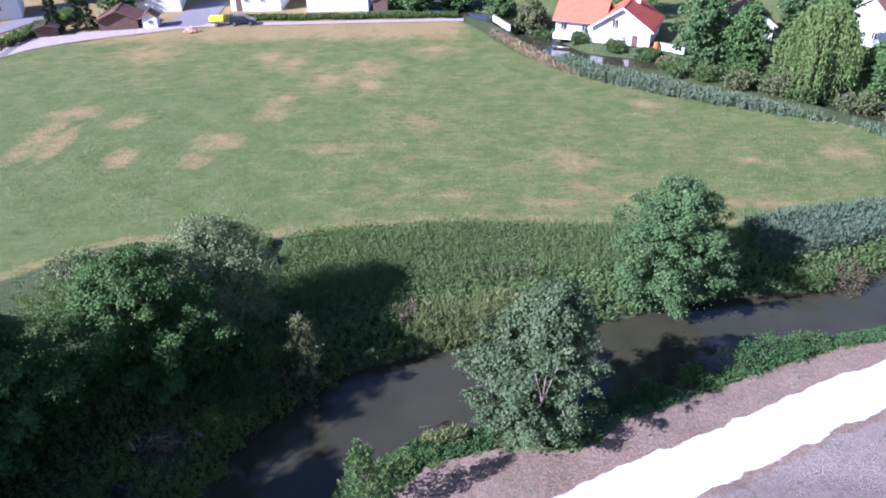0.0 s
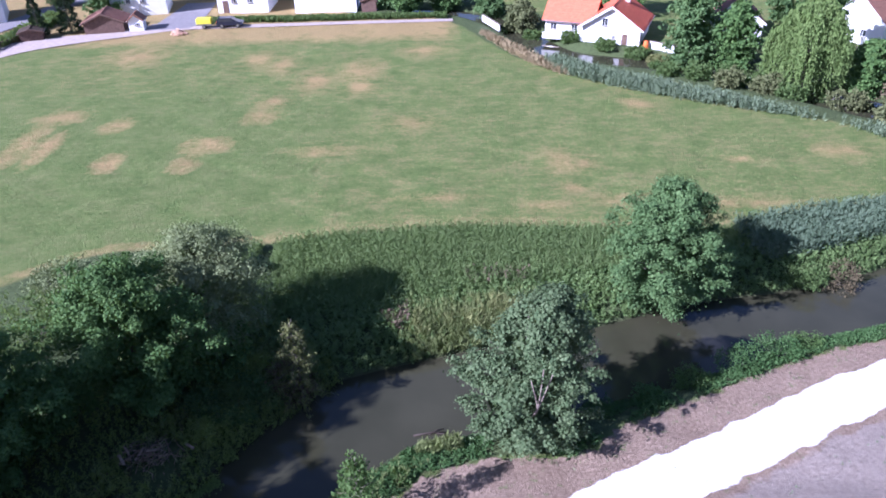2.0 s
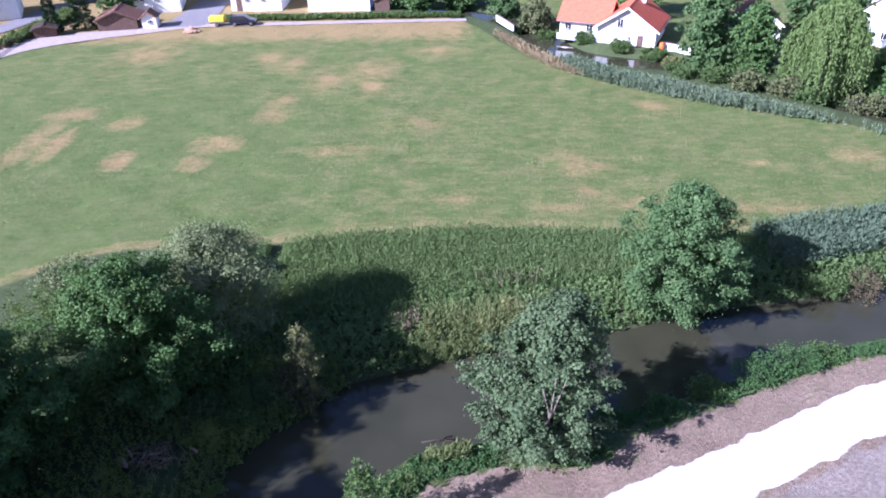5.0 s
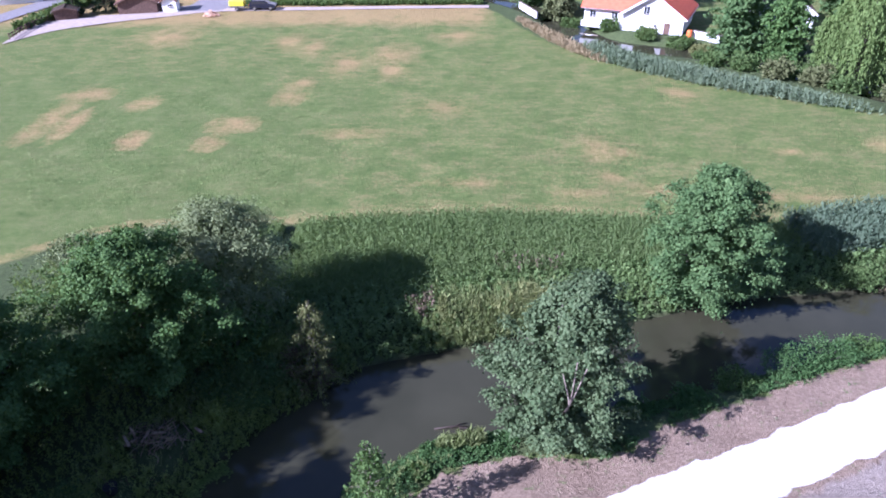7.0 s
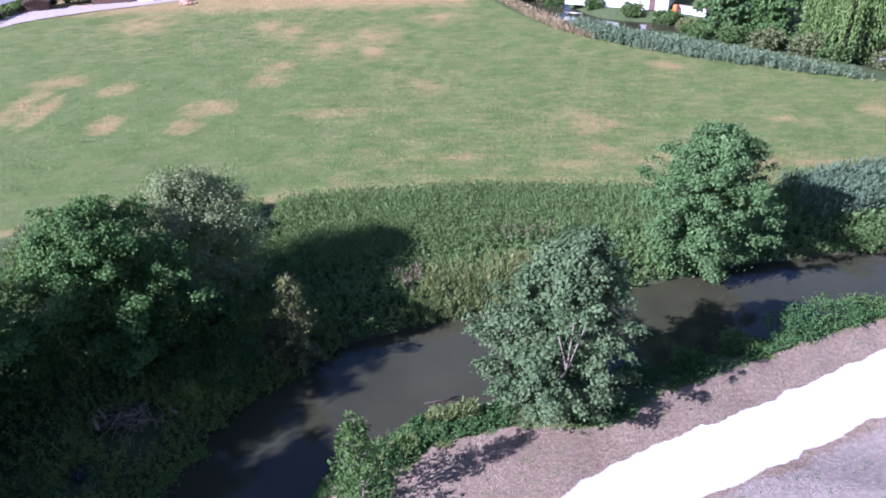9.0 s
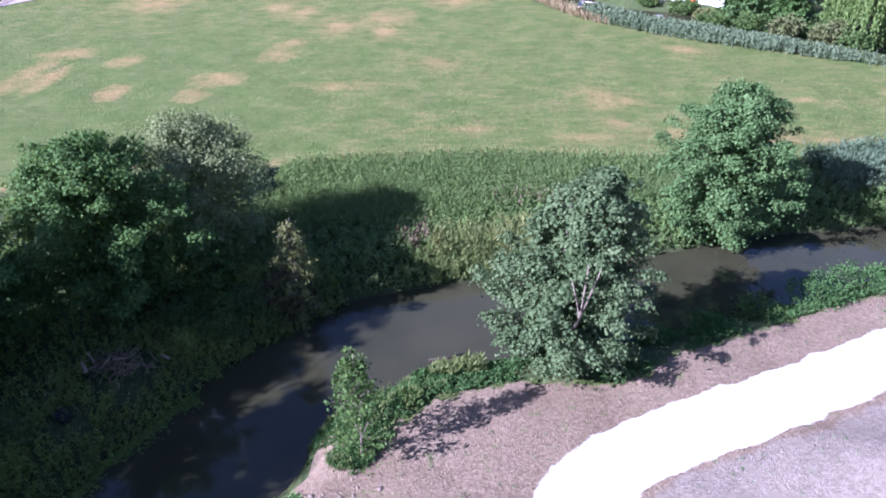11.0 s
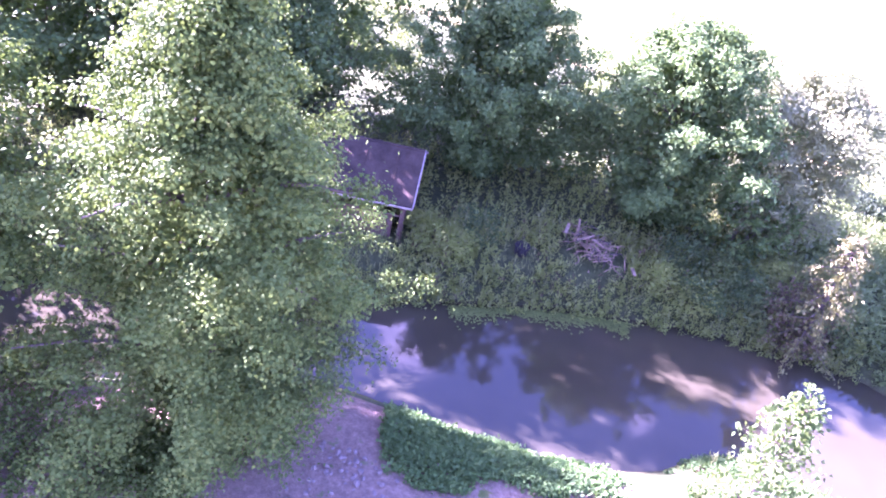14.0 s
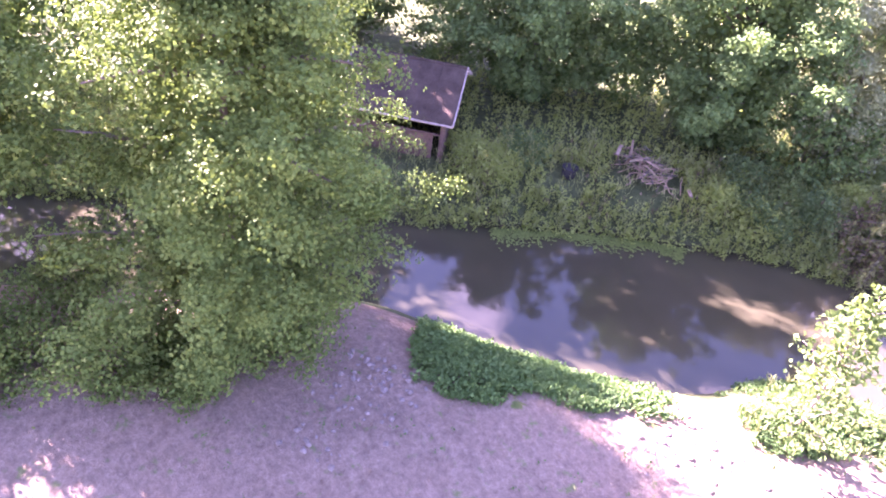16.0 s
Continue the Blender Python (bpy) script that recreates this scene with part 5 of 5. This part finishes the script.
def car(x, y, turn):
    ob = thing("car", x, y, 0.09, "dark blue estate car parked on the gravel lane", "car", turn=turn)
    side = [(-1.95, 0.30), (-1.98, 0.72), (-1.85, 1.22), (-1.55, 1.42), (0.25, 1.42), (0.95, 0.95), (1.75, 0.82), (1.98, 0.62), (1.98, 0.30)]
    body = prism("body", side, 1.6, CAR_PAINT)
    bm = bmesh.new(); bm.from_mesh(body)
    bmesh.ops.bevel(bm, geom=bm.edges[:], offset=0.06, segments=2, affect="EDGES")
    bm.to_mesh(body); bm.free()
    part("body", body, ob)
    for s in (-1, 1):
        part("side_window", prism("side_window", [(-1.65, 0.95), (-1.5, 1.32), (0.18, 1.32), (0.7, 0.95)], 0.02, GLASS), ob, at=Matrix.Translation((0, s * 0.81, 0)))
        for wx in (-1.2, 1.2):
            wheel(ob, wx, s * 0.74)
    part("windscreen", box("windscreen", 0.78, 1.3, 0.02, GLASS, 0), ob, at=Matrix.Translation((0.63, 0, 1.2)) @ Matrix.Rotation(math.atan2(0.47, 0.7), 4, "Y"))
    for s in (-1, 1):
        part("headlight", box("headlight", 0.06, 0.3, 0.14, METAL, 0.02, (1.97, s * 0.55, 0.58)), ob)
        part("tail_light", box("tail_light", 0.06, 0.2, 0.22, ORANGE, 0.02, (-1.97, s * 0.62, 0.75)), ob)
    return ob


def trailer(x, y, turn):
    ob = thing("trailer", x, y, 0.09, "small trailer under a bright yellow tarpaulin", "trailer", turn=turn)
    part("bed", box("bed", 2.2, 1.3, 0.3, METAL, 0.03, (0, 0, 0.42)), ob)
    part("cover", box("cover", 2.3, 1.4, 0.85, YELLOW, 0.12, (0, 0, 0.60)), ob, "yellow tarpaulin cover")
    part("drawbar", box("drawbar", 1.0, 0.08, 0.08, METAL, 0.01, (1.55, 0, 0.42)), ob)
    for s in (-1, 1):
        wheel(ob, 0, s * 0.74, 0.28)
    return ob


car(-30.9, 108.6, 2)
trailer(-34.7, 108.3, 3)


def split_logs(x, y, seed):
    r = np.random.default_rng(seed)
    ob = thing("firewood_heap", x, y, float(ground_z(x, y)), "loose heap of fresh split firewood", "firewood")
    for k in range(40):
        q = 1 - math.sqrt(r.random())
        a = r.uniform(0, 6.28)
        c = np.array([1.2 * (1 - q) * math.cos(a), 0.9 * (1 - q) * math.sin(a), 0.12 + 0.7 * q])
        d = unit(r.normal(size=3) * [1, 1, 0.35]) * 0.24
        part("log", mesh_of("log", *tube([c - d, c + d], [0.10, 0.09], 5), PINKWOOD), ob)
    return ob


split_logs(-37.8, 105.0, 311)

# ---- far trees and garden plants ----


def conifer(x, y, height, width, seed):
    r = np.random.default_rng(seed)
    ob = thing("conifer_tree", x, y, 0.0, "dark columnar conifer beside the barn", "tree", "conifers beside the barn")
    part("trunk", mesh_of("trunk", *tube([(0, 0, -0.1), (0, 0, height * 0.5), (0, 0, height * 0.95)], [0.14, 0.08, 0.02], 6), BARK, True), ob)
    n = 2600
    h = r.random(n) ** 1.2
    rad = width / 2 * (1 - h) ** 0.7 * (0.85 + 0.25 * np.sin(h * 40)) * r.uniform(0.6, 1.05, n)
    a = r.uniform(0, 6.28, n)
    base = np.column_stack([rad * np.cos(a), rad * np.sin(a), 0.25 + h * (height - 0.3)])
    way = np.column_stack([np.cos(a), np.sin(a), r.normal(size=n) * 0.4 + 0.3])
    part("crown", leaf_cloud("crown", base, way, 0.32 * r.uniform(0.6, 1.2, n), 0.10, CONIFER, seed), ob)


conifer(-58.3, 105.6, 6.6, 2.4, 321)
conifer(-54.6, 107.6, 6.4, 3.4, 322)


def weeping_willow(x, y, height, width, seed):
    r = np.random.default_rng(seed)
    ob = thing("weeping_willow", x, y, float(ground_z(x, y)), "large weeping willow with hanging curtains of leaves", "tree")
    pts = curve([(0, 0, -0.3), (0.2, 0.1, height * 0.3), (0, 0.2, height * 0.6)], 4)
    part("trunk", mesh_of("trunk", *tube(pts, np.linspace(0.4, 0.15, len(pts)), 8), BARK, True), ob)
    base, way = [], []
    for k in range(14):
        a, d = k * 2.4, width * 0.32 * math.sqrt((k + 0.5) / 14)
        c = (d * math.cos(a), d * math.sin(a), height * r.uniform(0.7, 0.92))
        part("limb", mesh_of("limb", *tube(curve([(0, 0.1, height * 0.35), (c[0] * 0.5, c[1] * 0.5, height * 0.68), c], 3), np.linspace(0.14, 0.03, 7), 5), BARK, True), ob)
    for k in range(760):
        a, q = r.integers(0, 26) * 0.2417 + r.normal() * 0.045, math.sqrt(r.random())
        d = width / 2 * q * r.uniform(0.85, 1.05) * (1 + 0.15 * math.sin(5 * a))
        z1 = height * (1 - 0.42 * q ** 2.2) * r.uniform(0.93, 1.0)
        ln = r.uniform(0.3, 0.78) * z1 if q > 0.6 else r.uniform(0.1, 0.3) * z1
        m = 30
        s = r.random(m)
        base.append(np.column_stack([d * math.cos(a) + r.normal(size=m) * 0.14, d * math.sin(a) + r.normal(size=m) * 0.14, np.maximum(z1 - ln * s, 0.3)]))
        way.append(np.column_stack([r.normal(size=m) * 0.3 + 0.2 * math.cos(a), r.normal(size=m) * 0.3 + 0.2 * math.sin(a), -np.ones(m)]))
    base, way = np.vstack(base), np.vstack(way)
    part("crown", leaf_cloud("crown", base, way, 0.42 * r.uniform(0.6, 1.2, len(base)), 0.07, WILLOW, seed), ob)


weeping_willow(41.2, 75.6, 11.2, 8.6, 331)
FAR_TREES = [(32.0, 86.5, 9.6, 6.0, 0), (36.5, 84.0, 8.6, 5.4, 1), (34.2, 92.0, 11.0, 7.0, 0), (46.5, 84.0, 10.5, 6.0, 1), (47.5, 74.0, 6.0, 5.0, 2), (50.0, 68.0, 5.6, 6.5, 2), (46.5, 64.0, 4.2, 5.0, 2),
             (13.0, 105.5, 5.0, 4.6, 2), (9.0, 115.0, 5.5, 5.0, 0), (-4.0, 117.0, 4.5, 4.6, 1), (-7.5, 119.5, 5.0, 4.8, 0), (2.0, 120.0, 6.0, 5.0, 1), (-53.0, 117.0, 5.5, 4.6, 0),
             (-40.0, 132.0, 7.0, 6.0, 1), (-64.0, 126.0, 6.5, 5.0, 0), (30.0, 112.0, 9.0, 8.0, 1), (52.0, 104.0, 9.0, 7.0, 0), (60.0, 112.0, 8.0, 7.0, 1), (66, 84, 8, 7, 0), (-26, 131, 7, 6, 0), (14, 126, 8, 7, 1)]
for i, (x, y, h, w, k) in enumerate(FAR_TREES):
    broadleaf("garden_tree", ["leafy green tree in the gardens", "dark green garden tree", "brownish green bushy tree by the stream"][k], "tree", x, y, h, w, 0.4,
              [LEAF_T2, LEAF_DARK, LEAF_RUST if i == 5 else SCRUB][k] if i != 4 else LEAF_DARK, BARK, 340 + i, 60, 6500, 0.36, 0.2, limb_n=4, rough=0.26, group="garden trees")
far_reeds = np.vstack([curve([(6.5, 100.5), (11.3, 87.5), (17.0, 79.4), (25.0, 72.4), (32.5, 67.8), (39.0, 63.8), (43.5, 57.0), (48, 50)]),
                       curve([(54, 53), (47, 62.5), (39.5, 70.5), (30.0, 79.5), (22.0, 84.5), (15.0, 88.6), (10.5, 97.0), (7.6, 103)])])
herbs("reed_bed", "grey-green reeds along the stream", scatter(far_reeds, 4200, 371, lambda x, y, r: (inside_distance(far_reeds, x, y) > np.abs(r.normal(size=len(x))) * 1.1) & (x > 15 + r.normal(size=len(x)) * 0.8) & (y < 76.5 - 0.88 * (x - 25) + np.clip(20 - x, 0, 9) * 0.4)), 1.0, 14, 0.3, 0.17, leaf_material("blue_green_reed", (0.11, 0.16, 0.095), (0.25, 0.315, 0.19), (0.2, 0.26, 0.11), 0.35, 0.6), 371)
herbs("reed_bed", "straw-coloured dry grass along the stream", scatter(far_reeds, 900, 372, lambda x, y, r: (x < 15.8) & (y < 101.2 - 2.2 * (x - 6.5) + 2)), 0.5, 8, 0.4, 0.12, leaf_material("straw_grass", (0.25, 0.2, 0.1), (0.42, 0.34, 0.2), (0.2, 0.16, 0.08), 0.2, 0.8), 372)
for i, (x, y, h, w, m) in enumerate([(32.8, 75.6, 2.2, 3.2, 0), (36.6, 74.2, 2.0, 3.6, 0), (30.5, 79.0, 1.6, 3.0, 1), (26.5, 90.5, 1.2, 3.0, 1), (22.8, 93.0, 1.2, 2.6, 1), (18.8, 97.0, 1.4, 2.6, 1), (31.0, 86.5, 1.8, 3.0, 1), (14.2, 101.5, 1.6, 2.6, 1),
                                      (35.0, 80.0, 2.4, 3.4, 1), (39.0, 79.5, 2.6, 3.6, 1), (43.5, 70.0, 2.6, 4.0, 0), (46.5, 66.0, 2.4, 4.0, 0), (28.5, 88.5, 1.4, 2.4, 2), (31.5, 81.5, 1.6, 3.2, 1), (34.5, 77.5, 1.6, 3.4, 1), (28.0, 84.5, 1.2, 3.0, 1), (38.5, 72.5, 1.8, 3.6, 1), (42.0, 74.0, 2.0, 4.0, 1), (27.5, 80.5, 1.1, 2.4, 1)]):
    shrub("shrub", ["pale yellowish bush on the stream bank", "green garden bush above the stream", "golden leafed garden bush"][m], x, y, h, w, [SCRUB, WEED, LEAF_DRY][m], 380 + i, 200, 12, 0.26, group="bushes along the stream")


def boat(x, y, turn):
    ob = thing("rowing_boat", x, y, float(ground_z(x, y)) + 0.02, "small white upturned rowing boat on the bank", "boat", turn=turn)
    rows = []
    for t in np.linspace(-1, 1, 11):
        w, k = 0.62 * (1 - t ** 4) + 0.03, 0.45 * (1 - 0.5 * t * t)
        rows.append([(1.4 * t, w * math.sin(a), k * math.cos(a)) for a in np.linspace(-math.pi / 2, math.pi / 2, 9)])
    verts = [v for row in rows for v in row]
    faces = [(i * 9 + j, i * 9 + j + 1, (i + 1) * 9 + j + 1, (i + 1) * 9 + j) for i in range(10) for j in range(8)]
    part("hull", mesh_of("hull", verts, faces, PLASTER, True), ob)
    part("keel", box("keel", 2.4, 0.05, 0.06, WOOD_PALE, 0.01, (0, 0, 0.41)), ob)


boat(16.2, 97.0, -25)
for k in range(16):
    sz = float(rs.uniform(0.4, 0.9))
    x, y = 21.6 + float(rs.normal()) * 1.3, 89.8 + float(rs.normal()) * 0.6
    st = tagged(new("boulder", rock_meshes[k % 8]), "pale boulder at the stream's edge", "stone", "boulders at the stream")
    st.matrix_basis = pose(x, y, float(ground_z(x, y)) + 0.1, 0, 0, 40 * k) @ Matrix.Diagonal((sz, sz, sz, 1))


def garden_wall(x0, y0, x1, y1, h, label):
    ln = math.hypot(x1 - x0, y1 - y0)
    ob = thing("garden_wall", (x0 + x1) / 2, (y0 + y1) / 2, 0, label, "wall", turn=math.degrees(math.atan2(y1 - y0, x1 - x0)))
    n = max(2, int(ln / 1.2))
    for k in range(n):
        part("panel", box("panel", ln / n - 0.02, 0.2, h, PLASTER, 0.02, (-ln / 2 + ln / n * (k + 0.5), 0, -0.1)), ob)
    part("coping", box("coping", ln + 0.1, 0.3, 0.08, STONE, 0.02, (0, 0, h - 0.1)), ob)


garden_wall(28.6, 92.2, 31.6, 89.6, 1.0, "low white rendered garden wall")
garden_wall(7.6, 109.5, 9.6, 103.0, 0.9, "white bank wall beside the stream")
barrel = thing("water_barrel", 28.0, 91.8, 0.0, "orange plastic barrel beside the house", "barrel")
part("body", mesh_of("body", *tube([(0, 0, 0), (0, 0, 0.1), (0, 0, 0.5), (0, 0, 0.9), (0, 0, 1.0)], [0.27, 0.3, 0.34, 0.3, 0.27], 14), ORANGE, True), barrel)
part("lid", mesh_of("lid", *tube([(0, 0, 1.0), (0, 0, 1.05)], [0.3, 0.28], 14), ORANGE), barrel)


def plank_fence(points, label):
    ob = thing("fence", points[0][0], points[0][1], 0, label, "fence")
    line = curve([(x - points[0][0], y - points[0][1]) for x, y in points], 5)
    for (ax, ay), (bx, by) in zip(line[:-1], line[1:]):
        a = math.degrees(math.atan2(by - ay, bx - ax))
        ln = math.hypot(bx - ax, by - ay)
        part("post", box("post", 0.1, 0.1, 0.95, WOOD_DARK, 0.01), ob, at=pose(ax, ay, 0))
        for z in (0.35, 0.7):
            part("slat", box("slat", ln, 0.04, 0.14, WOOD_DARK, 0.01), ob, at=pose((ax + bx) / 2, (ay + by) / 2, z, 0, 0, a))


plank_fence([(-60.5, 92.0), (-61.0, 97.0), (-60.6, 101.2), (-60.0, 103.6)], "dark wooden fence at the meadow's corner")
# tall trees west of the meadow, whose shade falls on the grass
for i, (x, y, h, w) in enumerate([(-65.5, 47.5, 11, 8), (-50, 16, 12, 9), (-42, 6, 12, 9)]):
    broadleaf("field_tree", "dark leafy tree at the meadow's edge", "tree", x, y, h, w, 0.4, LEAF_DARK, BARK, 400 + i, 60, 7000, 0.36, 0.25, limb_n=4, group="trees west of the meadow")
